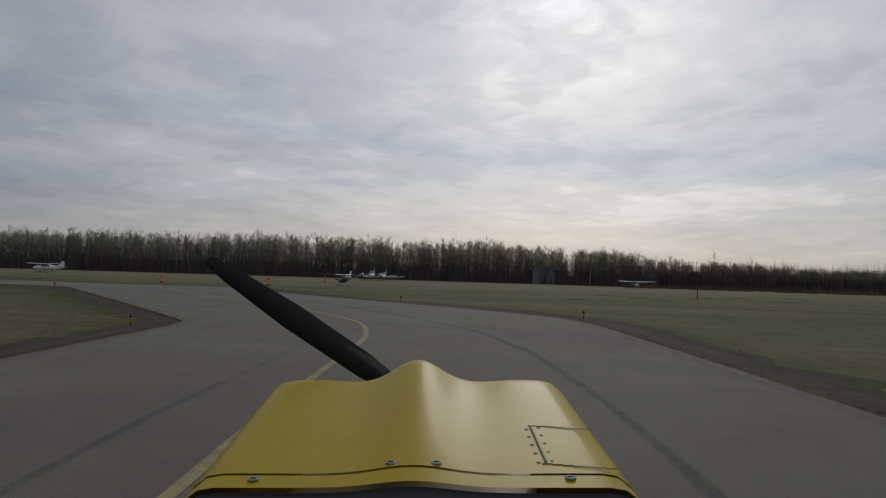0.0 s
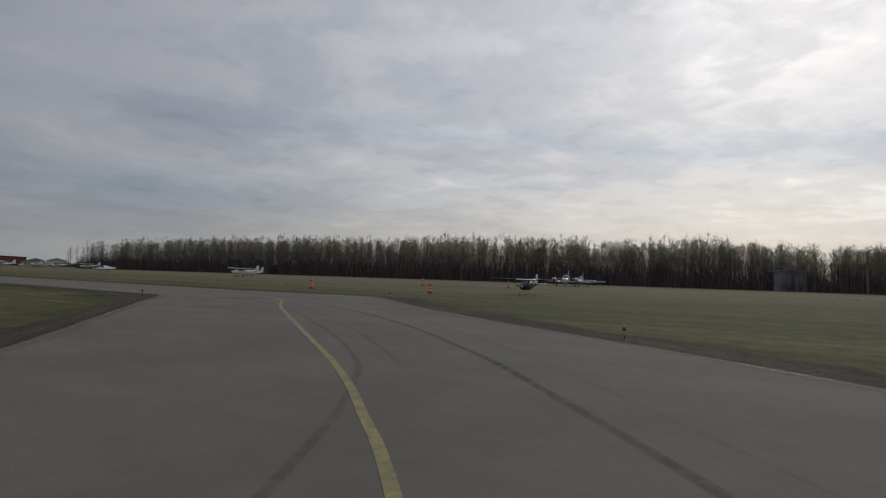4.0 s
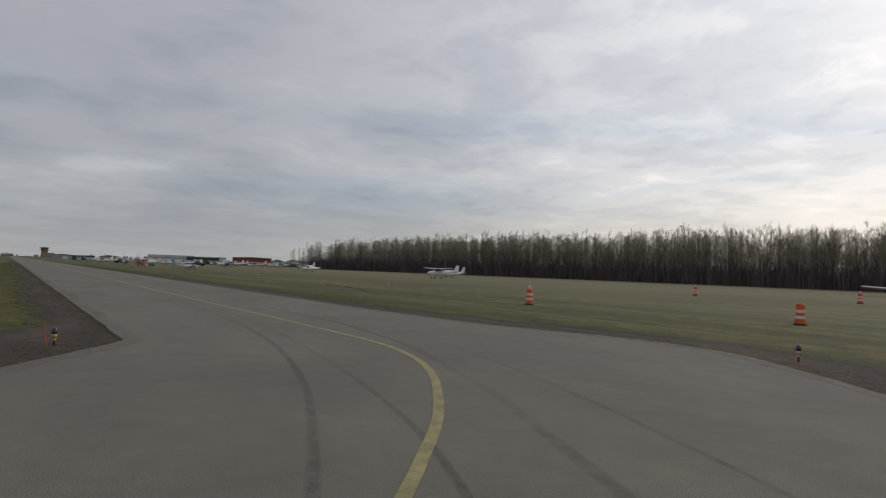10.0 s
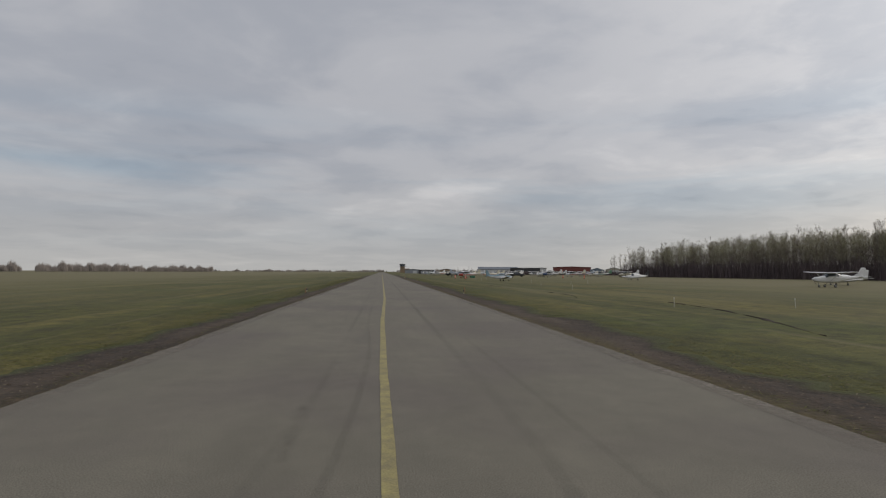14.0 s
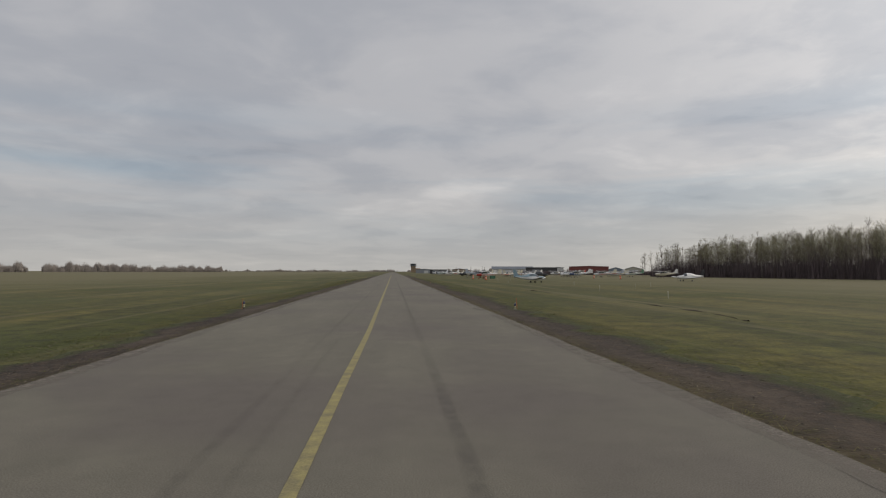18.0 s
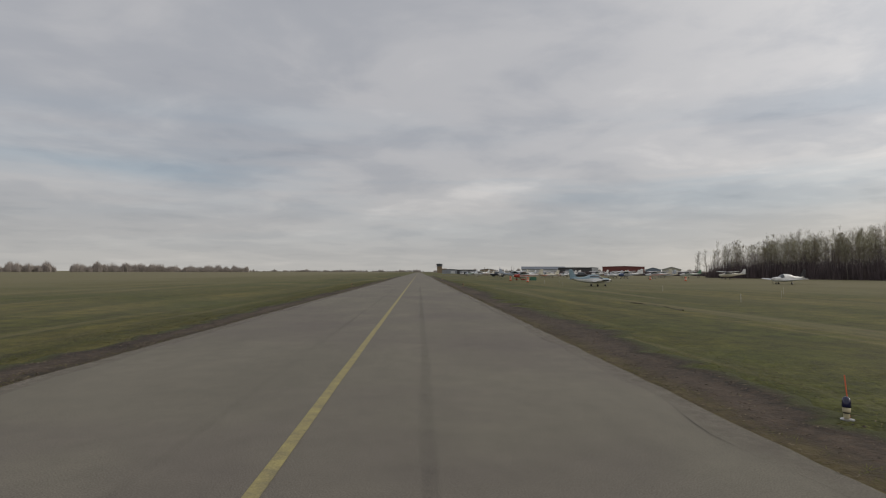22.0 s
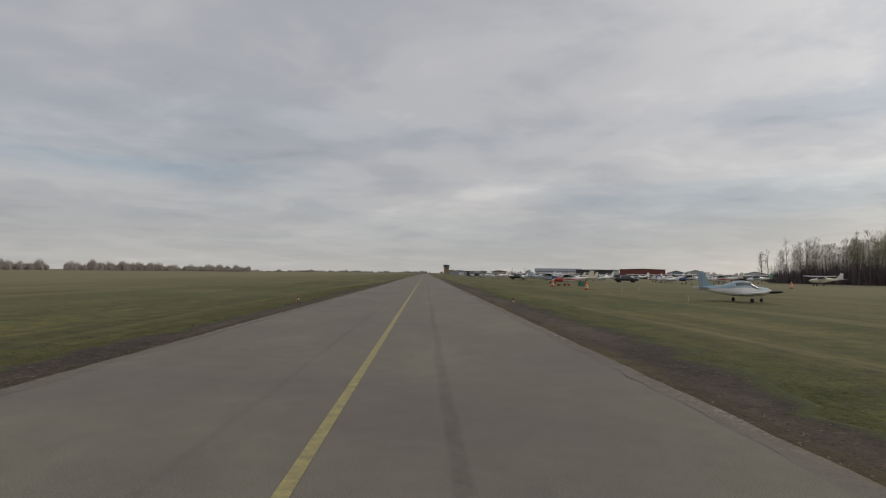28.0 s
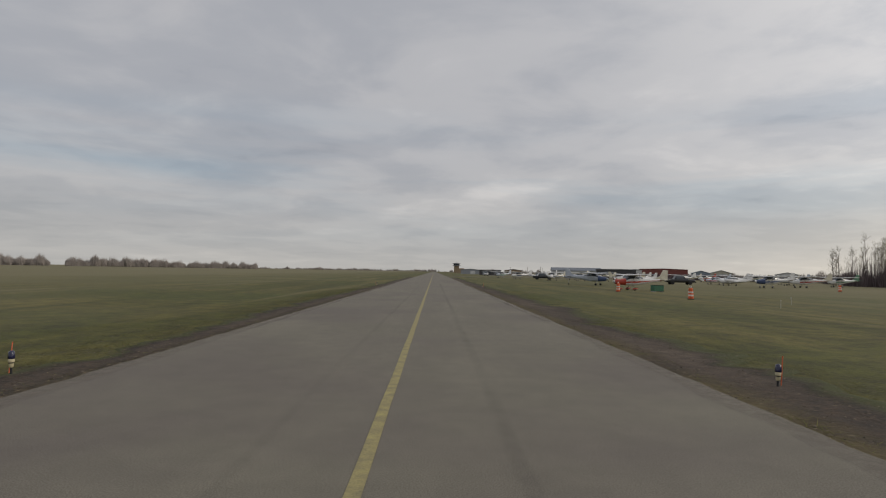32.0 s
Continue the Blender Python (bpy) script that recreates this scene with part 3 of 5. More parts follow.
# bare dirt along the edges of the pavement
def verge(name, line, side, width, seed):
    line = [p for p in line if -70 < p.x < 60 and p.y < 330]
    verts, faces, trodden, weedy, turf = [], [], [], [], []
    cols = 15
    for i, p in enumerate(line):
        a, b = line[max(i - 1, 0)], line[min(i + 1, len(line) - 1)]
        t = (b - a).normalized()
        nrm = Vector((-t.y, t.x)) * side
        w = width * (1 + 2.4 * math.exp(-((p.x + 5.3) ** 2 + (p.y - 59) ** 2) / 9) * (side > 0)) * (0.72 + 0.28 * noise.noise((p.x * 0.12, p.y * 0.12, seed)) + 0.26 * noise.noise((p.x * 0.45, p.y * 0.45, seed + 5)) + 0.26 * noise.noise((p.x * 2.3, p.y * 2.3, seed + 9)))
        for c in range(cols):
            u = c / (cols - 1)
            q = p + nrm * (u * max(w, 0.25) - 0.02)
            lump = 0.030 * (noise.noise((q.x * 2.1, q.y * 2.1, 3)) + 0.7 * noise.noise((q.x * 5.0, q.y * 5.0, 8)))
            z = -0.022 + lump if 0 < c < cols - 1 else (-0.03 if c == 0 else GROUND_Z - 0.01)
            verts.append((q.x, q.y, z))
            patch = max(0.0, 0.50 + 0.9 * noise.noise((p.x * 0.16, p.y * 0.16, seed + 20)))
            trodden.append(max(0.0, 0.68 * (1 - ((u - 0.42) / 0.26) ** 2)) * patch)
            weedy.append(max(0.0, (1.1 if side < 0 else 0.4) * (1 - u / 0.34)) * max(0.2, 0.7 + 0.8 * noise.noise((p.x * 0.3, p.y * 0.3, seed + 30))))
            turf.append(max(0.0, (u - 0.68 - 0.22 * noise.noise((p.x * 0.2, p.y * 0.2, seed + 40))) / 0.18))
    for i in range(len(line) - 1):
        for c in range(cols - 1):
            k = i * cols + c
            faces.append((k, k + 1, k + cols + 1, k + cols))
    me = mesh_of(name, verts, faces, dirt_mat, True)
    for key, values in (("trodden", trodden), ("weedy", weedy), ("turf", turf)):
        me.attributes.new(key, "FLOAT", "POINT").data.foreach_set("value", values)
    tagged(new(name, me), "dark bare dirt verge between asphalt and grass", "verge", kind="structure")


verge("dirt_verge_west", left_rag, 1, 2.0, 1)
verge("dirt_verge_east", right_rag, -1, 3.1, 2)


def scatter_edge(n, lo, hi, seed, ymax=250):
    """Plan points at lo to hi metres outside the pavement's edges, thickest near the edge."""
    rnd = random.Random(seed)
    pts = []
    lines = [(1, [p for p in left_rag if -62 < p.x and p.y < ymax]), (-1, [p for p in right_rag if -62 < p.x and p.y < ymax])]
    while len(pts) < n:
        side, line = rnd.choice(lines)
        i = rnd.randrange(1, len(line) - 1)
        t = (line[i + 1] - line[i - 1]).normalized()
        nrm = Vector((-t.y, t.x)) * side
        pts.append(line[i] + t * rnd.uniform(-0.3, 0.3) + nrm * (lo + (hi - lo) * rnd.random() ** 1.6))
    return pts, rnd


def on_pavement(p):
    return (abs(p.x) < HALF and p.y > 60)


# clods and stones on the dirt
verts, tris = [], []
pts, rnd = scatter_edge(13000, 0.03, 1.5, 21, 235)
for p in pts:
    r = rnd.uniform(0.006, 0.026) * (1.6 if rnd.random() < 0.05 else 1)
    k = len(verts)
    a0 = rnd.random() * 6.28
    for i in range(4):
        a = a0 + i * 1.57 + rnd.uniform(-0.3, 0.3)
        verts.append((p.x + r * math.cos(a) * rnd.uniform(0.8, 1.4), p.y + r * math.sin(a) * rnd.uniform(0.8, 1.4), -0.03))
    verts.append((p.x, p.y, -0.018 + r * rnd.uniform(0.3, 0.6)))
    tris += [(k + i, k + (i + 1) % 4, k + 4) for i in range(4)]
tagged(new("dirt_clods", tri_mesh("dirt_clods", verts, tris, clod_mat)), "small brown clods and stones strewn on the verge", "stones", kind="stuff")

# straw and dead leaves lying on the verge
verts, tris = [], []
pts, rnd = scatter_edge(42000, 0.0, 2.6, 51, 225)
for p in pts:
    a, ln, w = rnd.random() * 6.28, rnd.uniform(0.012, 0.055), rnd.uniform(0.003, 0.010)
    c, sn = math.cos(a), math.sin(a)
    z = rnd.uniform(0.0, 0.012)
    k = len(verts)
    verts += [(p.x - c * ln, p.y - sn * ln, z), (p.x - sn * w, p.y + c * w, z + 0.006), (p.x + c * ln, p.y + sn * ln, z + 0.004), (p.x + sn * w, p.y - c * w, z)]
    tris += [(k, k + 1, k + 2), (k, k + 2, k + 3)]
tagged(new("straw_litter", tri_mesh("straw_litter", verts, tris, straw_mat)), "bits of pale straw and dead leaves on the dirt", "litter", kind="stuff")

# grass blades near the pavement, thickest along the outer side of the dirt
verts, tris = [], []


def blades(pts, rnd, lo, hi, spread, per):
    for p in pts:
        if on_pavement(p) or (p.x + 5.6) ** 2 + (p.y - 58) ** 2 < 7:
            continue
        for b in range(per):
            k = len(verts)
            h = rnd.uniform(lo, hi)
            a = rnd.random() * 6.28
            x, y = p.x + rnd.uniform(-spread, spread), p.y + rnd.uniform(-spread, spread)
            lean = rnd.uniform(3.5, 7.0) * h
            wx, wy = 0.007 * math.cos(a), 0.007 * math.sin(a)
            verts.extend(((x - wx, y - wy, GROUND_Z + 0.004), (x + wx, y + wy, GROUND_Z + 0.004), (x - math.sin(a) * lean, y + math.cos(a) * lean, GROUND_Z + h)))
            tris.append((k, k + 1, k + 2))


blades(*scatter_edge(36000, 1.35, 4.6, 35, 215), 0.010, 0.024, 0.38, 6)
blades(*scatter_edge(2600, 1.5, 3.0, 38, 215), 0.012, 0.028, 0.30, 22)
blades(*scatter_edge(9000, 0.0, 0.42, 36, 215), 0.03, 0.055, 0.07, 5)
blade_mesh = tri_mesh("grass_blades", verts, tris, blade_mat)
blade_mesh.normals_split_custom_set_from_vertices([(0.0, 0.0, 1.0)] * len(verts))
tagged(new("grass_blades", blade_mesh), "short tufts of mixed green and dry grass", "grass", kind="stuff")


# ---- woods ----
def tree_arrays(seed, tall, limbs=18, twigs=6, leaves=5, sides=5):
    """A slender, nearly bare aspen: wood (0), twigs (1) and young leaves (2), as triangles."""
    rnd = random.Random(seed)
    V, F, M = [], [], []

    def bar(a, b, r0, r1, n, mat):
        a, b = Vector(a), Vector(b)
        q = (b - a).to_track_quat("Z", "Y").to_matrix()
        k = len(V)
        for p, r in ((a, r0), (b, r1)):
            for i in range(n):
                V.append(p + q @ Vector((r * math.cos(6.283 * i / n), r * math.sin(6.283 * i / n), 0)))
        for i in range(n):
            j = (i + 1) % n
            F.append((k + i, k + j, k + n + j)), F.append((k + i, k + n + j, k + n + i))
            M.extend((mat, mat))

    def sliver(a, b, w, mat):
        a, b = Vector(a), Vector(b)
        s = (b - a).cross(Vector((rnd.uniform(-1, 1), rnd.uniform(-1, 1), rnd.uniform(-0.3, 0.3))))
        s = s.normalized() * w if s.length > 1e-6 else Vector((w, 0, 0))
        k = len(V)
        V.extend((a - s, a + s, b))
        F.append((k, k + 1, k + 2))
        M.append(mat)

    spine = [Vector((0, 0, -0.1))]
    segs = 6
    for i in range(1, segs + 1):
        spine.append(Vector((spine[-1].x + rnd.uniform(-0.16, 0.16), spine[-1].y + rnd.uniform(-0.16, 0.16), tall * i / segs)))
    base = tall * 0.0075
    for i in range(segs):
        bar(spine[i], spine[i + 1], base * (1 - i / segs * 0.93), base * (1 - (i + 1) / segs * 0.93), sides, 0)
    for _ in range(limbs):
        u = rnd.uniform(0.30, 0.97)
        i = min(int(u * segs), segs - 1)
        p = spine[i].lerp(spine[i + 1], u * segs - i)
        a = rnd.random() * 6.283
        length = tall * rnd.uniform(0.09, 0.22) * (1.3 - u * 0.85)
        rise = rnd.uniform(0.9, 2.8)
        d = Vector((math.cos(a), math.sin(a), rise)).normalized()
        q = p + d * length
        bar(p, q, base * 0.34, base * 0.09, 3, 0)
        for _ in range(max(2, round(twigs * (1.25 - 0.45 * u)))):
            s = p.lerp(q, rnd.uniform(0.25, 1.0))
            e = s + Vector((math.cos(a) * 0.5 + rnd.uniform(-1, 1), math.sin(a) * 0.5 + rnd.uniform(-1, 1), rnd.uniform(0.8, 2.6))).normalized() * rnd.uniform(0.5, 1.4) * (1.45 - 0.85 * u)
            sliver(s, e, 0.016, 1)
            for _ in range(2):
                s2 = s.lerp(e, rnd.uniform(0.3, 0.9))
                sliver(s2, s2 + Vector((rnd.uniform(-1, 1), rnd.uniform(-1, 1), rnd.uniform(0, 1.4))).normalized() * rnd.uniform(0.35, 0.8) * (1.3 - 0.7 * u), 0.013, 1)
            for _ in range(leaves):
                c = s.lerp(e, rnd.uniform(0.4, 1.1)) + Vector((rnd.uniform(-0.22, 0.22), rnd.uniform(-0.22, 0.22), rnd.uniform(-0.15, 0.2)))
                sliver(c, c + Vector((rnd.uniform(-1, 1), rnd.uniform(-1, 1), rnd.uniform(-1, 1))).normalized() * rnd.uniform(0.05, 0.10), 0.030, 2)
    return np.array([tuple(v) for v in V]), np.array(F), np.array(M)


TREE_KINDS = []
for s in range(7):
    TREE_KINDS.append(tree_arrays(100 + s, 12.0, limbs=20 + s % 3 * 3, twigs=6, leaves=(1, 2, 4, 2, 6, 1, 3)[s]))


def tree_thing(kind, x, y, size, turn, label, group, spread=1.15):
    V, F, M = TREE_KINDS[kind]
    t = thing("aspen_tree", pose(x, y, GROUND_Z, 0, 0, turn) @ Matrix.Diagonal((size * spread, size * spread, size, 1)), label, "tree", group)
    part("trunk", tree_meshes[kind][0], None, t)
    part("crown", tree_meshes[kind][1], None, t, "bare twigs with a haze of young leaves")
    return t


tree_meshes = []
for V, F, M in TREE_KINDS:
    wood = F[M == 0]
    rest = F[M > 0]
    tree_meshes.append((tri_mesh("aspen_trunk", V, wood, bark_mat), tri_mesh("aspen_crown", V, rest, [twig_mat, leaf_mat], M[M > 0] - 1)))

# front of the wood, south to north, as plan points (x, y)
FRONT = smooth_line([(96, -190), (112, -110), (122, -40), (127, 20), (129, 70), (128, 120), (121, 180), (110, 240), (99, 290)], 1.0)
rnd = random.Random(77)


def front_at(i):
    p = FRONT[i]
    t = (FRONT[min(i + 1, len(FRONT) - 1)] - FRONT[max(i - 1, 0)]).normalized()
    return p, t, Vector((t.y, -t.x))


def wood_height(y):
    """Trees are tall along the middle and lower to the south."""
    if y > 240:
        return (1.12 + 0.08 * noise.noise((y * 0.2, 2.0, 0))) * (1 - min(1.0, (y - 240) / 50) ** 1.6 * 0.20)
    return 1.05 + 0.08 * min(1.0, max(0.0, (y - 60) / 60)) + 0.10 * noise.noise((y * 0.035, 2.0, 0)) if y > 45 else max(0.5, 1.02 - (45 - y) * 0.0065) + 0.12 * noise.noise((y * 0.05, 5.0, 0))


count = 0
i = 0.0
while i < len(FRONT) - 1 and count < 280:
    p, t, n = front_at(int(i))
    depth = rnd.random() ** 1.5 * 6
    q = p + n * depth + t * rnd.uniform(-0.8, 0.8)
    tall = wood_height(q.y) * rnd.uniform(0.62, 1.08)
    tree_thing(rnd.randrange(7), q.x, q.y, tall, rnd.uniform(0, 360), "slender grey-brown aspen nearly bare at the wood's edge", "aspens along the wood")
    count += 1
    i += rnd.uniform(1.0, 2.4) * (1.0 if q.y < 235 else 1.7)
# outliers at the northern corner
for x, y, s, k in ((94.5, 291, 0.62, 0), (98, 297, 0.72, 5), (103, 302, 0.78, 0), (109, 305, 0.80, 5)):
    tree_thing(k, x, y, s, x * 37 % 360, "thin lone aspen beyond the corner of the wood", "aspens along the wood", 1.8)


def woodland(name, places, kinds, mat, label):
    """Many trees joined into one mesh."""
    Vs, Fs, Ms = [], [], []
    k = 0
    for kind, x, y, s, w, a in places:
        V, F, M = kinds[kind]
        c, sn = math.cos(a), math.sin(a)
        out = np.empty_like(V)
        out[:, 0] = (V[:, 0] * c - V[:, 1] * sn) * s * w + x
        out[:, 1] = (V[:, 0] * sn + V[:, 1] * c) * s * w + y
        out[:, 2] = V[:, 2] * s + GROUND_Z
        Vs.append(out)
        Fs.append(F + k)
        Ms.append(np.minimum(M, 1) if len(mat) == 2 else M)
        k += len(V)
    me = tri_mesh(name, np.concatenate(Vs), np.concatenate(Fs), mat, np.concatenate(Ms))
    tagged(new(name, me), label, "woods", kind="stuff")


LIGHT_KINDS = [tree_arrays(300 + s, 12.0, limbs=17, twigs=5, leaves=(2, 2, 3, 3)[s], sides=3) for s in range(4)]
places = []
for _ in range(2000):
    i = rnd.randrange(len(FRONT))
    p, t, n = front_at(i)
    q = p + n * (3 + 52 * rnd.random() ** 1.25) + t * rnd.uniform(-1, 1)
    if rnd.random() < (q.y - 222) / 75:
        continue
    places.append((rnd.randrange(4), q.x, q.y, wood_height(q.y) * rnd.uniform(0.82, 1.12), rnd.uniform(0.8, 1.1), rnd.random() * 6.28))
# the wood's northern side
for _ in range(70):
    u = rnd.random()
    places.append((rnd.randrange(4), 101 + 95 * u + rnd.uniform(-4, 4), 293 + 30 * u - rnd.random() * 30, rnd.uniform(0.8, 1.05), 1.0, rnd.random() * 6.28))
woodland("woodland", places, LIGHT_KINDS, [wood_stuff_mat, wood_stuff_mat, leaf_mat], "deep brown wood of bare aspens in early spring")


def brush(name, spots, mat, label, tall=(0.8, 2.6), per=26, width=0.03):
    """Thickets: many thin upright stems round each spot."""
    rnd = random.Random(len(spots))
    V, F = [], []
    for x, y, s in spots:
        for _ in range(per):
            a, r = rnd.random() * 6.283, rnd.random() * 1.3 * s
            bx, by = x + math.cos(a) * r, y + math.sin(a) * r
            h = rnd.uniform(*tall) * s
            lx, ly = rnd.uniform(-0.5, 0.5) * s, rnd.uniform(-0.5, 0.5) * s
            b = rnd.random() * 6.283
            wx, wy = math.cos(b) * width, math.sin(b) * width
            k = len(V)
            V += [(bx - wx, by - wy, GROUND_Z), (bx + wx, by + wy, GROUND_Z), (bx + lx, by + ly, GROUND_Z + h)]
            F.append((k, k + 1, k + 2))
    tagged(new(name, tri_mesh(name, V, F, mat)), label, "undergrowth", kind="stuff")


spots = []
for _ in range(3600):
    p, t, n = front_at(rnd.randrange(len(FRONT)))
    q = p + n * (-1.0 + 22 * rnd.random() ** 1.3) + t * rnd.uniform(-1, 1)
    spots.append((q.x, q.y, rnd.uniform(0.8, 1.8)))
for _ in range(300):
    u = rnd.random()
    spots.append((101 + 110 * u + rnd.uniform(-3, 3), 295 + 40 * u + rnd.uniform(-4, 4), rnd.uniform(0.7, 1.4)))
brush("undergrowth", spots, brush_mat, "dense brown leafless brush under the trees", tall=(1.2, 5.6), per=36, width=0.045)
spots = []
for _ in range(3600):
    p, t, n = front_at(rnd.randrange(len(FRONT)))
    q = p + n * (-0.3 + 45 * rnd.random() ** 1.6) + t * rnd.uniform(-1, 1)
    if rnd.random() > (q.y - 185) / 70:
        spots.append((q.x, q.y, wood_height(q.y)))
brush("saplings", spots, wood_stuff_mat, "close-set bare saplings filling the wood", tall=(2.0, 9.6), per=11, width=0.022)
# the fine twigs of the close-set crowns, thinning out towards the tops
crown_rnd = np.random.default_rng(12)
fx, fy = np.array([p.x for p in FRONT]), np.array([p.y for p in FRONT])
height_at = np.array([wood_height(y) for y in fy]) * 11.6


def along_front(n, deep, thin):
    """Plan places behind the wood's front, fewer towards its northern end."""
    idx = crown_rnd.integers(1, len(FRONT) - 1, n)
    idx = idx[crown_rnd.random(n) > (fy[idx] - thin) / 95]
    tx, ty = fx[idx + 1] - fx[idx - 1], fy[idx + 1] - fy[idx - 1]
    tl = np.hypot(tx, ty)
    d, a = -0.6 + deep * crown_rnd.random(len(idx)) ** 1.7, crown_rnd.uniform(-1, 1, len(idx))
    return np.stack([fx[idx] + ty / tl * d + tx / tl * a, fy[idx] - tx / tl * d + ty / tl * a, height_at[idx], d], 1)


def twigs_at(name, x, y, z, deep, mat, label):
    """One thin sliver at each place, turned at random."""
    n = len(x)
    ang, rise, wa = crown_rnd.random(n) * 6.283, crown_rnd.uniform(0.2, 2.2, n), crown_rnd.random(n) * 6.283
    ln = crown_rnd.uniform(0.4, 1.2, n) / np.sqrt(1 + rise ** 2)
    wide = crown_rnd.uniform(0.012, 0.026, n) * (1 + np.clip(deep - 3, 0, 9) * 0.13)
    P0 = np.stack([x - np.cos(wa) * wide, y - np.sin(wa) * wide, z], 1)
    P1 = np.stack([x + np.cos(wa) * wide, y + np.sin(wa) * wide, z], 1)
    P2 = np.stack([x + np.cos(ang) * ln, y + np.sin(ang) * ln, z + rise * ln], 1)
    me = tri_mesh(name, np.stack([P0, P1, P2], 1).reshape(-1, 3), np.arange(n * 3).reshape(-1, 3), mat)
    tagged(new(name, me), label, "twigs", kind="stuff")


# each crown is a narrow clump with a rounded top of its own
stems = along_front(1150, 22, 240)
pick = crown_rnd.integers(0, len(stems), 440000)
own_top = crown_rnd.uniform(0.86, 1.10, len(stems))[pick] * stems[pick, 2]
up = crown_rnd.beta(1.5, 1.25, len(pick))
reach = 2.9 * np.sqrt(up * (1.04 - up)) * crown_rnd.uniform(0.75, 1.2, len(stems))[pick] * crown_rnd.random(len(pick)) ** 0.6
turn = crown_rnd.random(len(pick)) * 6.283
twigs_at("crown_twigs", stems[pick, 0] + reach * np.cos(turn), stems[pick, 1] + reach * np.sin(turn), own_top * (0.36 + 0.60 * up), stems[pick, 3], haze_twig_mat, "fine olive-grey twigs of the aspen crowns")
low_twigs = along_front(330000, 24, 215)
twigs_at("understorey_twigs", low_twigs[:, 0], low_twigs[:, 1], low_twigs[:, 2] * (0.03 + 0.60 * crown_rnd.random(len(low_twigs)) ** 1.2), low_twigs[:, 3], brush_mat, "dull purple-brown twigs low in the wood")
# taller leafing trees rising out of the lower southern wood
for x, y, s in ((124, 12, 1.12), (127, 2, 1.05), (126, -6, 1.0), (124, -17, 1.08), (123, -26, 0.92), (128, 24, 1.2), (127, 30, 1.1), (128, 52, 1.28), (129, 57, 1.2)):
    tree_thing(4 if (x + y) % 2 else 2, x + 3, y, s * 0.78, y * 31 % 360, "taller aspen with fresh leaves above the wood", "aspens along the wood")
# rust-coloured reeds before the southern wood
spots = [(rnd.uniform(84, 118), rnd.uniform(-120, 8), rnd.uniform(0.5, 1.0)) for _ in range(600)]
brush("reeds", [s for s in spots if s[0] > 100 + s[1] * 0.1], reed_mat, "rust-brown dry reeds in front of the wood", tall=(0.5, 1.5), per=30, width=0.05)
# dark hedge beyond the northern corner
spots = [(rnd.uniform(120, 330), 0, rnd.uniform(1.0, 1.7)) for _ in range(600)]
brush("hedge", [(x, 330 + (x - 120) * 0.35 + rnd.uniform(-6, 6), s) for x, y, s in spots], brush_mat, "low dark hedge behind the parked aircraft", tall=(1.0, 2.6), per=26, width=0.09)


spots = [(rnd.random(), rnd.uniform(-3, 3), rnd.uniform(1.0, 1.5)) for _ in range(420)]
brush("far_hedge", [(72 + 85 * u, 424 - 62 * u + w, s) for u, w, s in spots], brush_mat, "low brown hedge beyond the parking rows", tall=(0.8, 2.1), per=26, width=0.10)


# far woods on the horizon: clumps with a ragged top
def far_trees(seed, tall):
    rnd = random.Random(seed)
    V, F = [], []
    for k in range(170):
        a, r = rnd.random() * 6.283, rnd.random() ** 0.6 * tall * 0.36
        x, y = math.cos(a) * r, math.sin(a) * r
        h = tall * rnd.uniform(0.5, 1.0) * (1 - (r / (tall * 0.36)) ** 2 * 0.3)
        z0 = h * rnd.uniform(0.0, 0.75) * (k % 3 > 0)
        w = tall * rnd.uniform(0.008, 0.022)
        b, lean = rnd.random() * 6.283, tall * 0.05
        n = len(V)
        V += [(x - math.cos(b) * w, y - math.sin(b) * w, z0), (x + math.cos(b) * w, y + math.sin(b) * w, z0), (x + rnd.uniform(-lean, lean), y + rnd.uniform(-lean, lean), h)]
        F.append((n, n + 1, n + 2))
    return np.array(V), np.array(F), np.zeros(len(F), dtype=int)


FAR_KINDS = [far_trees(s, 12.0) for s in range(5)]


def far_wood(name, runs, label, seed):
    """Runs of (bearing from, bearing to, distance from, distance to, height, count) seen from (0, 130)."""
    rnd = random.Random(seed)
    places = []
    for a0, a1, d0, d1, h, n in runs:
        for _ in range(n):
            u = rnd.random()
            a, d = radians(a0 + (a1 - a0) * u), (d0 + (d1 - d0) * u) * rnd.uniform(1.0, 1.05)
            lump = 0.8 + 0.5 * noise.noise((u * n * 0.09, seed, 1.5)) + 0.25 * noise.noise((u * n * 0.4, seed, 3.5))
            places.append((rnd.randrange(5), d * math.sin(a), 130 + d * math.cos(a), h / 12 * lump * rnd.choice((0.7, 0.8, 0.9, 1.0, 1.25)), 1.0, rnd.random() * 6.28))
    woodland(name, places, FAR_KINDS, [hazed_wood_mat, hazed_wood_mat], label)


# horizon woods, their haze painted in by the pale material
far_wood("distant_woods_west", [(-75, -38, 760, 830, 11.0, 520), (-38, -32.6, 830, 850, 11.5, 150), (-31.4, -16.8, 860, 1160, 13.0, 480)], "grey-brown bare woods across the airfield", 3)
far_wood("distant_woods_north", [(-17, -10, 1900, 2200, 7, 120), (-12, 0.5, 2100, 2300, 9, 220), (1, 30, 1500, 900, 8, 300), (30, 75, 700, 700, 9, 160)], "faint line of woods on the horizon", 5)


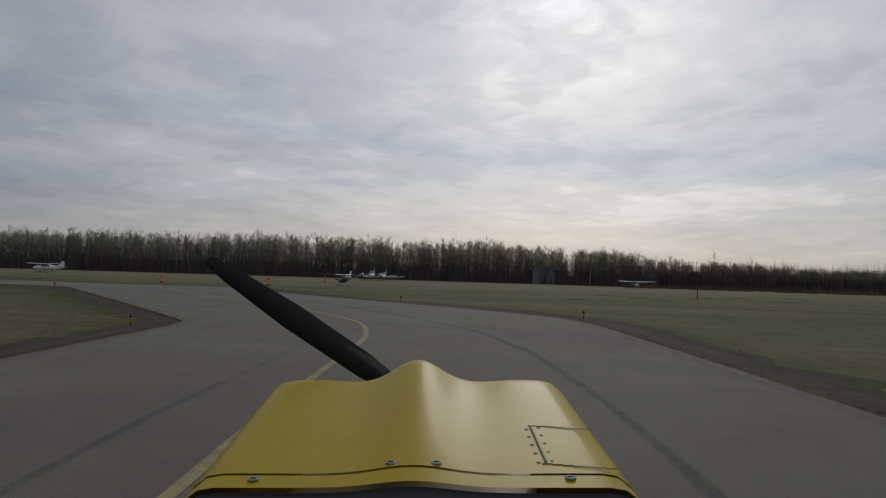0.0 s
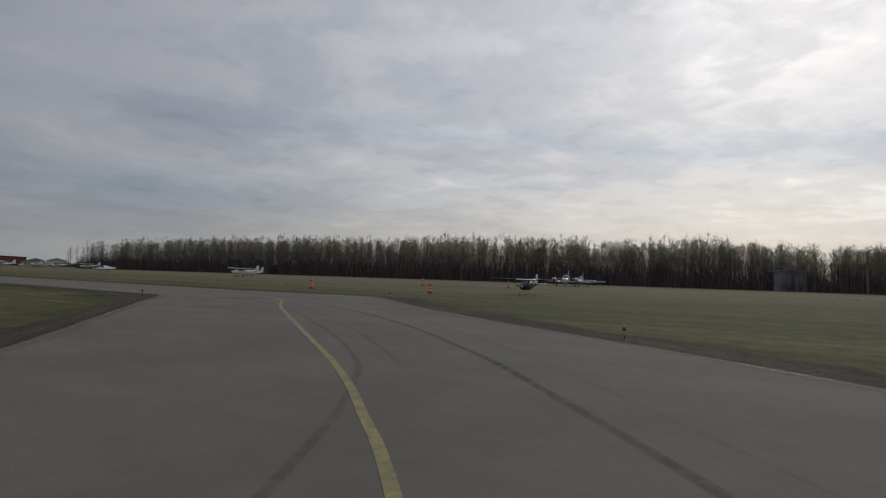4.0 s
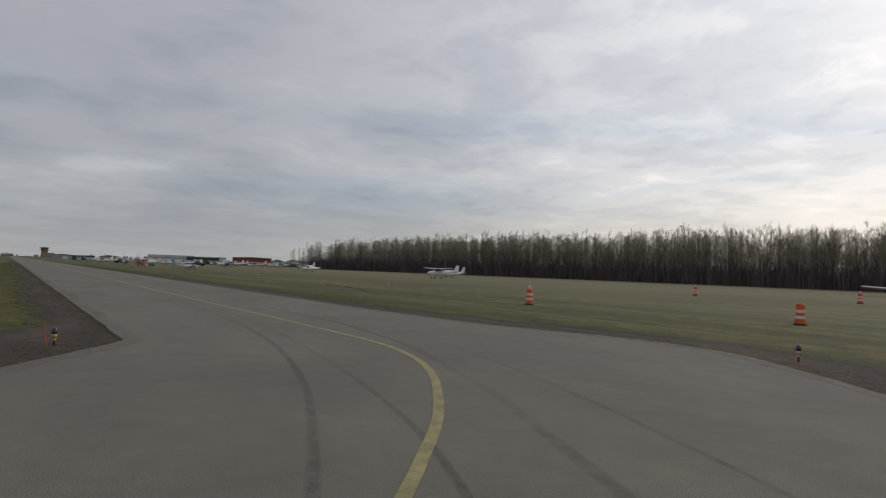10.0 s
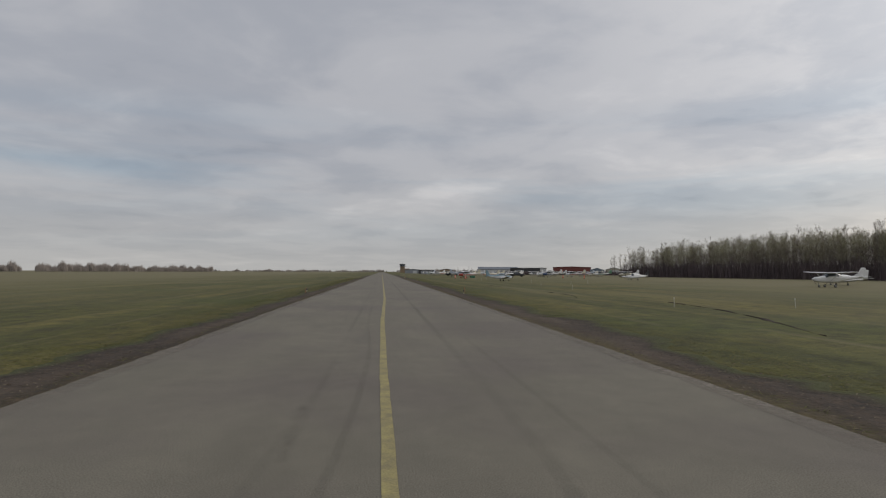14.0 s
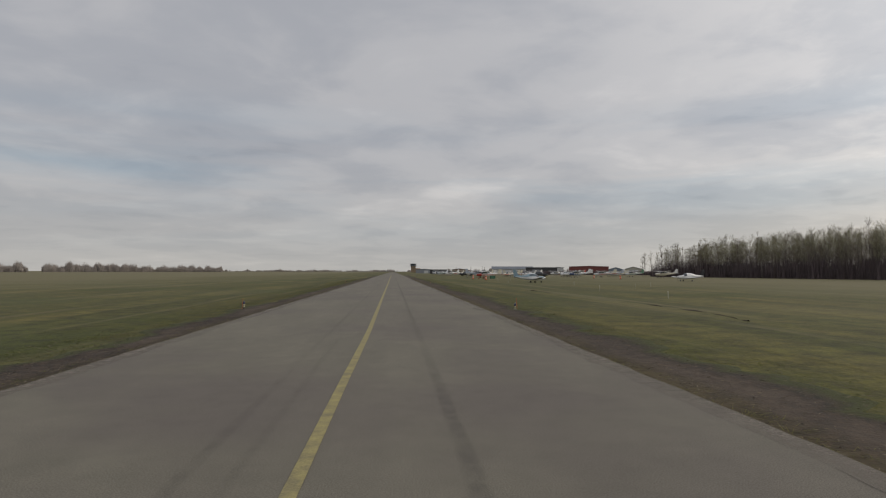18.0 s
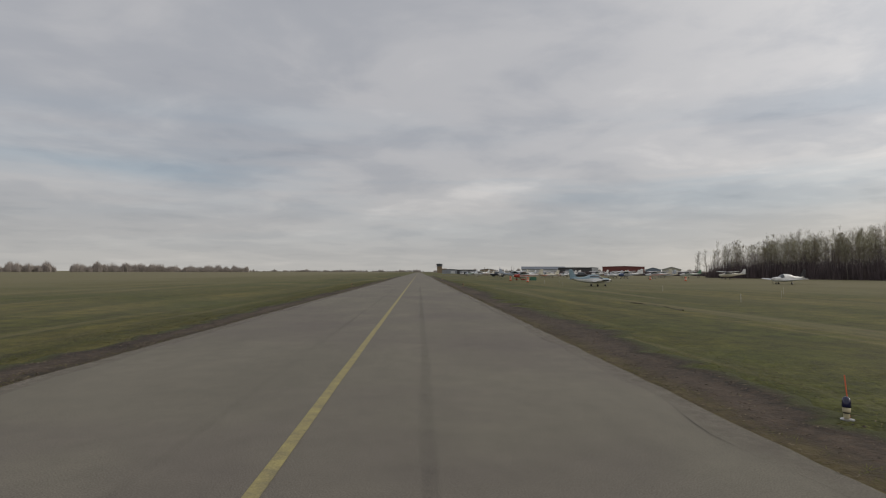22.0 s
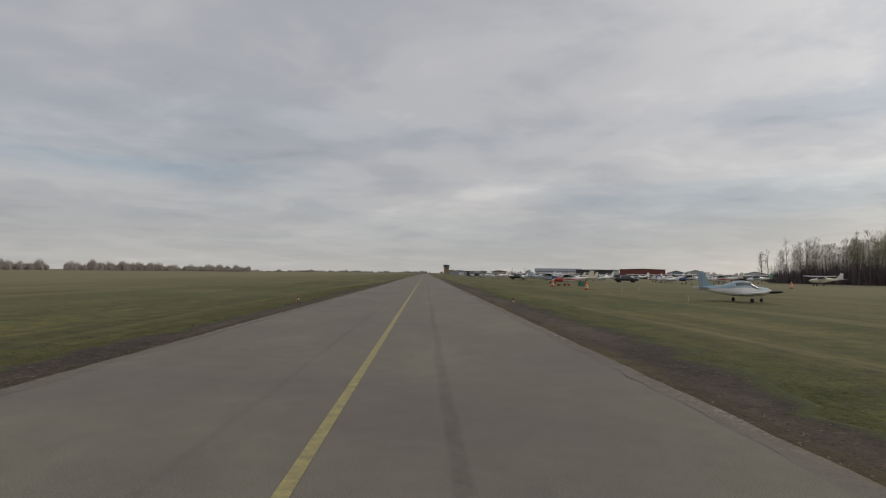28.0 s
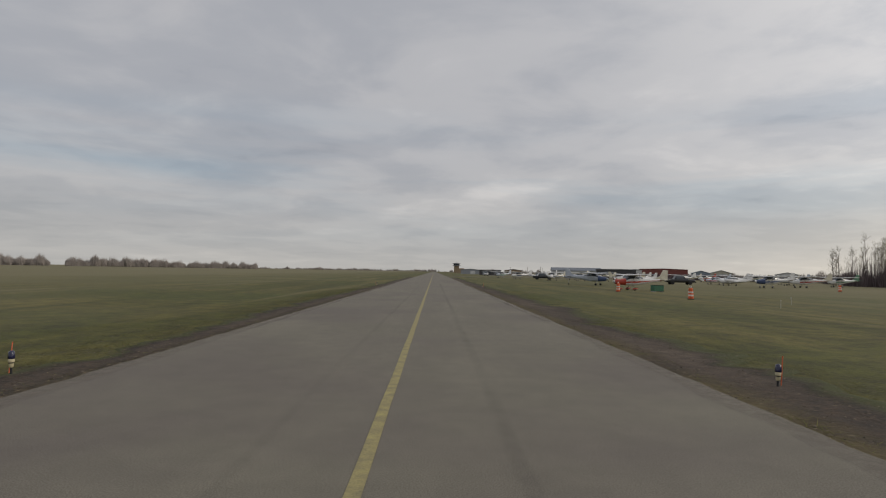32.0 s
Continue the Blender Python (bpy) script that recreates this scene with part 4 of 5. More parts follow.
# ---- airfield furniture ----
def barrel(x, y, lamp, turn):
    t = thing("traffic_barrel", pose(x, y, GROUND_Z, 0, 0, turn) @ Matrix.Diagonal((0.70, 0.70, 0.87, 1)), "orange plastic traffic barrel with white reflective bands on the grass", "traffic barrel", "barrels marking the field")
    part("rubber_base", spin([(0.36, 0), (0.36, 0.05), (0.30, 0.08)], 16), rubber_mat, t, "black rubber base ring")
    z, r = 0.05, 0.285
    prof = []
    for k in range(4):
        prof += [(r, z), (r, z + 0.20), (r - 0.012, z + 0.215)]
        z, r = z + 0.235, r - 0.018
    part("drum", spin(prof + [(r - 0.02, z - 0.01), (r - 0.05, z + 0.02)], 20), orange_mat, t, smooth=False)
    for k, zz in enumerate((0.34, 0.62)):
        rr = 0.285 - 0.018 * (1 + k) + 0.004
        part("reflective_band", spin([(rr, zz - 0.04), (rr, zz + 0.09)], 20), band_mat, t, "pale reflective band")
    bm = boxes((0, 0, 1.0, 0.16, 0.035, 0.05))
    part("handle", bm, orange_mat, t)
    if lamp:
        bm = spin([(0.035, 1.0), (0.035, 1.06), (0.09, 1.07), (0.095, 1.16), (0.08, 1.2)], 14)
        part("warning_lamp", bm, band_mat, t, "small round warning lamp on top")
    return t


for k, (x, y) in enumerate(((15.8, 67.4), (18.4, 54.9), (45.0, 74.0), (50.0, 62.3), (20.2, 202.0), (19.7, 217.7), (57.0, 220.5), (55.6, 235.4))):
    barrel(x, y, k != 1, k * 47)

stake_orange = material("orange_stake_paint", (0.78, 0.16, 0.06), 0.7, other=(0.6, 0.14, 0.07), scale=8)
lamp_yellow = material("yellow_lamp_body", (0.62, 0.42, 0.03), 0.55, other=(0.45, 0.3, 0.04), scale=9)
lamp_glass = material("blue_lamp_glass", (0.01, 0.012, 0.05), 0.1, coat=0.5)
lamp_cream = material("cream_lamp_body", (0.60, 0.53, 0.33), 0.6, other=(0.46, 0.40, 0.26), scale=9)
white_stake = material("weathered_white_stake", (0.62, 0.6, 0.55), 0.8, other=(0.42, 0.4, 0.36), scale=6)


def edge_light(x, y, flag, turn, body, sunk=False):
    t = thing("taxiway_edge_light", pose(x, y, GROUND_Z, turn % 5 - 2, turn % 3 - 1, turn), "short %s taxiway edge light with a dark lens" % ("yellow" if body is lamp_yellow else "cream"), "edge light", "lights along the taxiway")
    part("ground_can", spin([(0.085, -0.02), (0.085, 0.012), (0.05, 0.02)], 14), metal_mat, t, "dull metal base plate")
    drop = 0.115 if sunk else 0.0
    part("stem", spin([(0.018, 0.0), (0.018, 0.14 - drop)], 10), rubber_mat, t, "thin dark stem")
    for name, mat, label, profile in (("housing", body, "", [(0.026, 0.13), (0.034, 0.15), (0.036, 0.20), (0.044, 0.22), (0.047, 0.268)]),
                                      ("collar", rubber_mat, "black clamp ring", [(0.039, 0.196), (0.041, 0.205), (0.041, 0.214), (0.039, 0.22)]),
                                      ("lens", lamp_glass, "dark blue glass lens", [(0.050, 0.268), (0.052, 0.29), (0.047, 0.35), (0.038, 0.385), (0.012, 0.40)])):
        part(name, spin([(r, z - drop) for r, z in profile], 14), mat, t, label, name != "collar")
    if flag:
        sx = 0.13 if x > 0 else -0.12
        bm = boxes((0, 0, 0.25, 0.015, 0.012, 0.54, 0.003))
        s = thing("marker_stake", pose(x + sx, y + 0.12, GROUND_Z, 3, 4 if x > 0 else -5, turn), "thin fluorescent orange stake beside an edge light", "marker stake", "orange stakes by the lights")
        part("stake", bm, stake_orange, s)


for k, (x, y) in enumerate(((-6.25, 59.0), (6.7, 50.5), (-6.2, 110.0), (6.54, 109.75), (-6.17, 167.9), (6.2, 167.8), (-5.9, 224), (6.1, 224), (-5.9, 281), (6.1, 281), (-5.9, 338), (6.1, 338),
                            (-16.4, 19.1), (-28.2, 32.4), (-8.2, 30.2), (-52, 26.4), (-48, 10.2))):
    edge_light(x, y, k not in (8, 9, 10, 11, 14), k * 61, lamp_yellow if k in (0, 12, 13) else lamp_cream, k == 3)

for k, (x, y) in enumerate(((20.9, 90.2), (15.0, 91.4), (17.4, 73.5), (20.7, 136.7), (19.3, 120.0), (24.9, 157.5), (26.5, 141.8), (19.2, 173.6), (20.9, 191.8), (24.3, 196.2), (32, 150))):
    s = thing("survey_stake", pose(x, y, GROUND_Z, k * 1.7 % 5 - 2, k * 2.3 % 5 - 2, k * 40), "thin weathered white stake standing in the grass", "stake", "white stakes in the field")
    part("stake", boxes((0, 0, 0.22, 0.024, 0.018, 0.52, 0.004)), white_stake, s)
    part("flag_tip", boxes((0.0, 0.0, 0.46, 0.036, 0.025, 0.07, 0.004)), band_mat, s, "paler taped tip")
s = thing("marker_post", pose(22.9, 6.9, GROUND_Z), "reddish-brown wooden marker post in the grass", "post")
part("post", boxes((0, 0, 0.65, 0.10, 0.10, 1.4, 0.01)), reed_mat, s)
part("cap", boxes((0, 0, 1.37, 0.12, 0.12, 0.05, 0.01)), orange_mat, s)

# low ridges of cut turf across the grass
def turf_ridge(pts, seed, w=0.22):
    line = smooth_line(pts, 0.7)
    rnd = random.Random(seed)
    V, F = [], []
    for i, p in enumerate(line):
        a, b = line[max(i - 1, 0)], line[min(i + 1, len(line) - 1)]
        t = (b - a).normalized()
        n = Vector((-t.y, t.x))
        ww, h = w * rnd.uniform(0.5, 1.3) * max(0.04, 0.12 + 1.4 * noise.noise((p.x * 0.45, p.y * 0.45, seed))), rnd.uniform(-0.015, 0.05)
        for u, z in ((-1, -0.02), (-0.4, h), (0.3, h * 0.8), (1, -0.02)):
            q = p + n * (u * ww)
            V.append((q.x, q.y, GROUND_Z + z))
    for i in range(len(line) - 1):
        for c in range(3):
            k = i * 4 + c
            F.append((k, k + 1, k + 5, k + 4))
    tagged(new("turf_ridge", mesh_of("turf_ridge", V, F, dirt_mat, True)), "low ragged ridge of dark turned turf in the grass", "turf", "turf ridges", "structure")


for k, pts in enumerate(([(12.4, 78), (14.6, 84), (16.2, 90), (17.0, 96)], [(13.7, 129.4), (14.1, 133.5), (13.5, 137)], [(13.6, 102.5), (14.5, 106.6), (14.6, 113.4)],
                         [(30, 4), (44, 14), (66, 22), (90, 18)], [(18, 2), (30, -6), (60, -12), (80, -30)], [(8, 20), (20, 12), (34, -2)], [(25.4, 18.2), (21.5, 12.9), (11.5, 10.8)])):
    turf_ridge(pts, k, 0.22 if k < 3 else 0.6)


# ---- aircraft ----
def paint(name, c, rough=0.35, other=None):
    return material(name, c, rough, other=other or tuple(v * 0.86 for v in c), scale=1.2, grain=0.05, grain_scale=18, coat=0.25)


white_paint = paint("white_aircraft_paint", (0.74, 0.74, 0.73))
red_paint = paint("red_aircraft_paint", (0.46, 0.05, 0.03))
blue_paint = paint("pale_blue_aircraft_paint", (0.25, 0.36, 0.42))
navy_paint = paint("navy_aircraft_paint", (0.05, 0.08, 0.18))
black_paint = material("black_aircraft_paint", (0.018, 0.018, 0.022), 0.75, other=(0.026, 0.026, 0.03), scale=1.2, grain=0.05, grain_scale=18)
grey_paint = paint("grey_aircraft_paint", (0.36, 0.37, 0.39))
silver_paint = paint("silver_aircraft_paint", (0.48, 0.52, 0.58))
green_paint = paint("green_aircraft_paint", (0.15, 0.30, 0.20))
cream_paint = paint("cream_aircraft_paint", (0.66, 0.62, 0.50))
cover_mat = material("canvas_cover", (0.42, 0.42, 0.43), 0.85, other=(0.3, 0.3, 0.32), scale=2, bump=0.4, bump_scale=8)


def wheel(parent, x, y, z_leg, r=0.2, w=0.13, fairing=None):
    tyre = spin([(r * 0.62, -w / 2), (r * 0.93, -w / 2), (r, -w / 4), (r, w / 4), (r * 0.93, w / 2), (r * 0.62, w / 2)], 18, pose(x, y, r, 90, 0, 0))
    leg = bmesh.new()
    tube(leg, (x, y, r), z_leg, 0.03, 0.045, 8)
    gl = part("gear_leg", leg, metal_mat, parent)
    wh = part("wheel", tyre, rubber_mat, parent, "black rubber tyre", True)
    part("hub", spin([(r * 0.6, -w / 2 - 0.004), (r * 0.3, -w / 2 - 0.02)], 14, pose(x, y, r, 90, 0, 0)), metal_mat, wh, "metal wheel hub")
    if fairing:
        f = loft([(x + r * 1.7, r, 0.02, 0.02, 0.02, 2), (x + r * 1.2, r * 1.1, 0.09, 0.1, 0.12, 2.4), (x, r * 1.25, 0.11, 0.14, 0.16, 2.4), (x - r * 1.8, r * 1.3, 0.06, 0.08, 0.08, 2.2), (x - r * 2.6, r * 1.35, 0.015, 0.02, 0.02, 2)], 12)
        bmesh.ops.translate(f, vec=(0, y, 0), verts=f.verts[:])
        part("wheel_fairing", f, fairing, parent, "", True)


def propeller(parent, x, z, r, turn, mat, spinner_mat, y=0.0):
    sp = spin([(0.16, 0), (0.155, 0.1), (0.11, 0.22), (0.05, 0.30), (0.0, 0.33)], 16, pose(x, y, z, 0, 90, 0))
    part("spinner", sp, spinner_mat, parent, "", True)
    for s in (0, 180):
        b = bmesh.new()
        rings = []
        for u, c, tw, th in ((0.08, 0.07, 55, 0.05), (0.3, 0.13, 38, 0.03), (0.65, 0.13, 22, 0.02), (0.92, 0.10, 15, 0.014), (1.0, 0.05, 13, 0.008)):
            rows = []
            for du, dv in ((-0.5, 0), (0, 0.5), (0.5, 0), (0, -0.5)):
                p = Vector((dv * th, du * c, 0))
                p.rotate(Euler((0, 0, radians(tw))))
                rows.append(b.verts.new((p.x, p.y, u * r)))
            rings.append(rows)
        for a, c in zip(rings, rings[1:]):
            for i in range(4):
                b.faces.new((a[i], a[(i + 1) % 4], c[(i + 1) % 4], c[i]))
        b.faces.new(rings[0]), b.faces.new(rings[-1])
        bmesh.ops.transform(b, matrix=pose(x + 0.08, y, z, turn + s, 0, 0), verts=b.verts[:])
        part("propeller_blade", b, mat, parent, "", True)


def glaze(parent, sections, keep, grow=0.012, label=""):
    part("window", loft(sections, 28, keep, grow), glass_mat, parent, label or "dark tinted pane", True)


def high_wing(x, y, heading, label, group, body, trim, wing_mat, tail_mat, prop_turn=20, tips=None, cowl=None, fairing=None, top=None, spinner=None, taildragger=False, scale=0.88):
    """A strutted high-wing light aircraft. heading: compass degrees of the nose, 0 along +y, clockwise."""
    t = thing("light_aircraft", pose(x, y, GROUND_Z, 0, 0, 90 - heading) @ Matrix.Scale(scale, 4), label, "aircraft", group)
    t.scale = (scale,) * 3
    hull = [(2.55, 1.22, 0.20, 0.22, 0.22, 2.4), (2.40, 1.22, 0.40, 0.30, 0.36, 2.8), (1.95, 1.24, 0.47, 0.34, 0.46, 3.0), (1.30, 1.25, 0.53, 0.42, 0.50, 3.2), (1.05, 1.25, 0.54, 0.50, 0.52, 3.2), (0.55, 1.30, 0.55, 0.86, 0.60, 3.4),
            (-0.3, 1.32, 0.55, 0.86, 0.62, 3.4), (-1.0, 1.34, 0.52, 0.78, 0.58, 3.0), (-1.6, 1.37, 0.43, 0.55, 0.45, 2.7), (-3.0, 1.45, 0.27, 0.32, 0.28, 2.4), (-4.6, 1.52, 0.12, 0.18, 0.16, 2.2), (-5.25, 1.56, 0.03, 0.14, 0.10, 2.0)]
    part("fuselage", loft(hull, 28), body, t, "", True)
    nose = hull[:5]
    part("cowling", loft(nose, 28, lambda k, a: True, 0.008), cowl or body, t, "", True)
    if trim:
        part("cheat_line", loft(hull[1:11], 28, lambda k, a: (a > 347 or 180 < a < 193), 0.006), trim, t, "coloured stripe along the side", True)
    if top:
        part("cabin_top", loft(hull[4:10], 28, lambda k, a: 38 < a < 142, 0.009), top, t, "", True)
    glaze(t, hull, lambda k, a: k == 4 and 12 < a < 168, label="dark raked windscreen")
    glaze(t, hull, lambda k, a: k == 5 and (14 < a < 52))
    glaze(t, hull, lambda k, a: k == 5 and (128 < a < 166))
    glaze(t, hull, lambda k, a: k == 6 and (14 < a < 50))
    glaze(t, hull, lambda k, a: k == 6 and (130 < a < 166))
    glaze(t, hull, lambda k, a: k == 7 and (25 < a < 155))
    for s in (1, -1):
        st = [(s * 0.0, 0.75, 2.16, 1.62, 1.0), (s * 2.6, 0.75, 2.22, 1.62, 1.0), (s * 5.2, 0.62, 2.30, 1.12, 0.9), (s * 5.48, 0.45, 2.32, 0.7, 0.5)]
        w = part("wing", wing_skin(st), wing_mat, t, "", True)
        part("wing_tip", wing_skin([(s * 4.6, 0.66, 2.287, 1.24, 1.06), (s * 5.5, 0.5, 2.325, 0.78, 0.7)]), tips or wing_mat, w, "", True)
        part("flap", boxes((-0.72, s * 1.7, 2.185, 0.34, 2.0, 0.02)), wing_mat, w)
        part("aileron", boxes((-0.6, s * 3.8, 2.23, 0.26, 1.9, 0.02, 0.0, pose(0, 0, 0))), wing_mat, w)
        st_bm = bmesh.new()
        tube(st_bm, (0.45, s * 0.5, 0.85), (0.35, s * 2.55, 2.18), 0.035, 0.035, 6)
        part("wing_strut", st_bm, body, t)
        part("tailplane", wing_skin([(s * 0.05, -4.35, 1.62, 0.95, 0.8), (s * 1.65, -4.6, 1.62, 0.6, 0.7)]), tail_mat, t, "", True)
        wheel(t, 0.05 if not taildragger else 0.9, s * 1.15, (0.1 if not taildragger else 0.85, s * 0.45, 0.8), 0.21, 0.14, fairing)
    if spinner:
        part("wing_centre", wing_skin([(-1.5, 0.76, 2.193, 1.64, 1.04), (0.0, 0.76, 2.16, 1.64, 1.06), (1.5, 0.76, 2.193, 1.64, 1.04)]), spinner, t, "white middle of the wing", True)
    part("fin", fin_skin([(-3.5, 1.72), (-4.35, 2.15), (-4.85, 3.02), (-5.35, 3.02), (-5.2, 1.6)], 0.09), tail_mat, t)
    part("rudder", fin_skin([(-5.05, 1.55), (-5.36, 3.0), (-5.62, 2.95), (-5.55, 1.5)], 0.07), tail_mat, t)
    if taildragger:
        wheel(t, -4.9, 0, (-4.8, 0, 1.4), 0.11, 0.08)
    else:
        wheel(t, 1.75, 0, (1.9, 0, 0.9), 0.18, 0.12, fairing)
    propeller(t, 2.56, 1.24, 0.95, prop_turn, black_paint, spinner or body)
    return t


def low_wing(x, y, heading, label, group, body, trim, wing_mat, tail_mat, prop_turn=70, top=None, twin=False, cover=None, tips=None, scale=0.88, tall=1.08):
    """A low-wing light aircraft, with one engine in the nose or two on the wings."""
    t = thing("light_aircraft", pose(x, y, GROUND_Z, 0, 0, 90 - heading) @ Matrix.Diagonal((scale, scale, scale * tall, 1)), label, "aircraft", group)
    hull = [(2.75, 1.15, 0.16, 0.18, 0.18, 2.2), (2.55, 1.15, 0.38, 0.28, 0.34, 2.6), (2.0, 1.16, 0.48, 0.33, 0.42, 2.8), (1.25, 1.17, 0.54, 0.38, 0.46, 3.0), (0.55, 1.18, 0.57, 0.78, 0.48, 2.8), (-0.3, 1.19, 0.58, 0.83, 0.48, 2.7),
            (-1.1, 1.20, 0.54, 0.74, 0.46, 2.6), (-1.9, 1.22, 0.42, 0.48, 0.40, 2.4), (-3.2, 1.28, 0.24, 0.30, 0.26, 2.2), (-4.2, 1.34, 0.12, 0.2, 0.14, 2.1), (-4.55, 1.36, 0.03, 0.15, 0.08, 2.0)]
    hull = [(hx, hz - 0.24, hw, up, dn, e) for hx, hz, hw, up, dn, e in hull]
    part("fuselage", loft(hull, 28), body, t, "", True)
    if top:
        part("upper_fuselage", loft(hull[1:], 28, lambda k, a: 12 < a < 168, 0.006), top, t, "", True)
    if trim:
        part("cheat_line", loft(hull[1:10], 28, lambda k, a: (a > 347 or 180 < a < 193), 0.009), trim, t, "coloured stripe along the side", True)
    if cover:
        part("cabin_cover", loft(hull[4:8], 28, lambda k, a: 18 < a < 162, 0.03), cover, t, "canvas cover tied over the cabin", True)
    glaze(t, hull, lambda k, a: k == 3 and 18 < a < 162, 0.015, "dark curved windscreen")
    part("air_intake", boxes((2.60, 0.19, 0.97, 0.06, 0.16, 0.12, 0.02), (2.60, -0.19, 0.97, 0.06, 0.16, 0.12, 0.02)), black_paint, t, "dark air intakes in the nose")
    part("aerial", boxes((-1.3, 0, 1.62, 0.10, 0.02, 0.42, 0.008)), black_paint, t, "thin dark aerial on the roof")
    if not cover:
        for k0 in (4, 5):
            glaze(t, hull, lambda k, a: k == k0 and 20 < a < 56, 0.015)
            glaze(t, hull, lambda k, a: k == k0 and 124 < a < 160, 0.015)
    for s in (1, -1):
        st = [(s * 0.0, 0.95, 0.60, 1.75, 1.35), (s * 2.4, 0.85, 0.76, 1.6, 1.35), (s * 4.7, 0.72, 0.94, 1.3, 1.2), (s * 5.0, 0.5, 0.98, 0.8, 0.6)]
        w = part("wing", wing_skin(st), wing_mat, t, "", True)
        part("aileron", boxes((-0.62, s * 3.5, 0.825, 0.24, 1.8, 0.02)), wing_mat, w)
        part("flap", boxes((-0.74, s * 1.6, 0.685, 0.28, 1.7, 0.02)), wing_mat, w)
        if tips:
            part("wing_tip", wing_skin([(s * 4.1, 0.775, 0.893, 1.39, 1.28), (s * 4.72, 0.73, 0.942, 1.31, 1.26), (s * 5.03, 0.51, 0.982, 0.82, 0.7)]), tips, w, "dark wing tip", True)
        part("tailplane", wing_skin([(s * 0.05, -3.7, 1.18, 0.85, 0.8), (s * 1.9, -3.75, 1.18, 0.7, 0.7)]), tail_mat, t, "", True)
        wheel(t, -0.1, s * 1.5, (0.0, s * 1.5, 0.66), 0.18, 0.14)
        if twin:
            nac = [(2.3, 1.12, 0.12, 0.14, 0.14, 2.2), (2.1, 1.12, 0.28, 0.26, 0.28, 2.6), (1.2, 1.1, 0.32, 0.28, 0.32, 2.6), (0.2, 1.06, 0.28, 0.2, 0.24, 2.4), (-1.0, 1.0, 0.04, 0.05, 0.05, 2)]
            bm = loft(nac, 16)
            bmesh.ops.translate(bm, vec=(0, s * 1.75, 0), verts=bm.verts[:])
            part("engine_nacelle", bm, body, t, "", True)
            propeller(t, 2.31, 1.12, 0.9, prop_turn + s * 20, black_paint, trim or body, s * 1.75)
    part("fin", fin_skin([(-2.3, 1.18), (-3.55, 1.50), (-4.30, 2.55), (-4.72, 2.55), (-4.45, 1.10)], 0.09), tail_mat, t)
    part("rudder", fin_skin([(-4.38, 1.02), (-4.68, 2.53), (-4.92, 2.48), (-4.66, 0.98)], 0.07), tail_mat, t)
    wheel(t, 1.95, 0, (2.0, 0, 0.68), 0.16, 0.11)
    if not twin:
        propeller(t, 2.76, 0.92, 0.92, prop_turn, black_paint, trim or body)
    return t


PARKED = "aircraft parked on the grass"
high_wing(56.0, 129.5, 274, "white high-wing light aircraft with pale green trim", PARKED, white_paint, None, white_paint, white_paint, 35, scale=0.83)
low_wing(67.5, 141.0, 276, "white low-wing light aircraft behind another", PARKED, white_paint, None, white_paint, white_paint, 60, scale=0.83)
high_wing(26.2, 48.7, 262, "black and grey high-wing light aircraft with white wheel fairings", PARKED, black_paint, None, black_paint, white_paint, 85, tips=black_paint, cowl=black_paint, fairing=white_paint, top=grey_paint, spinner=white_paint, scale=0.67)
low_wing(84.0, 66.2, 255, "pale twin-engine aircraft with a red band and covered cabin", PARKED, white_paint, red_paint, grey_paint, grey_paint, 20, twin=True, cover=cover_mat, scale=1.2)
low_wing(92.5, 66.2, 258, "dull white low-wing aircraft parked close by the wood", PARKED, white_paint, None, grey_paint, grey_paint, 50, cover=white_paint, scale=1.05)
high_wing(81.6, 7.4, 275, "dull white high-wing light aircraft standing alone", PARKED, grey_paint, None, white_paint, grey_paint, 10, scale=0.70)
low_wing(57.0, 188.0, 258, "white low-wing light aircraft with a pale cabin cover and dark tail", PARKED, white_paint, None, white_paint, black_paint, 15, cover=white_paint, scale=0.82)
low_wing(23.5, 174.4, 85, "pale blue and white low-wing light aircraft", PARKED, white_paint, None, white_paint, blue_paint, 100, top=blue_paint, tips=black_paint, scale=0.70, tall=1.2)
high_wing(23.6, 225.0, 264, "red and white high-wing light aircraft", PARKED, white_paint, red_paint, white_paint, cream_paint, 30, cowl=red_paint, fairing=red_paint, scale=0.80)
high_wing(26.4, 251.0, 128, "silver-blue tailwheel aircraft with a dark nose", PARKED, silver_paint, None, silver_paint, silver_paint, 55, cowl=navy_paint, taildragger=True)
low_wing(59.5, 271.0, 268, "white twin-engine low-wing aircraft", PARKED, white_paint, None, white_paint, white_paint, 40, twin=True)
high_wing(56.5, 253.5, 262, "blue and white high-wing light aircraft", PARKED, white_paint, navy_paint, white_paint, white_paint, 75, cowl=navy_paint)
high_wing(67.0, 260.5, 275, "white and red high-wing light aircraft", PARKED, white_paint, red_paint, white_paint, cream_paint, 5)
high_wing(82.5, 273.5, 262, "white and green high-wing light aircraft", PARKED, white_paint, green_paint, white_paint, green_paint, 60)
high_wing(82.0, 249.5, 268, "white high-wing light aircraft near the wood's edge", PARKED, cream_paint, None, white_paint, white_paint, 25)
low_wing(45.5, 291, 100, "white low-wing light aircraft with red trim", PARKED, white_paint, red_paint, white_paint, cream_paint, 50)
high_wing(37.0, 300, 215, "cream high-wing light aircraft", PARKED, cream_paint, red_paint, cream_paint, cream_paint, 80)
low_wing(34.0, 342, 240, "white twin-engine aircraft in the crowded parking rows", PARKED, white_paint, navy_paint, white_paint, white_paint, 10, twin=True)
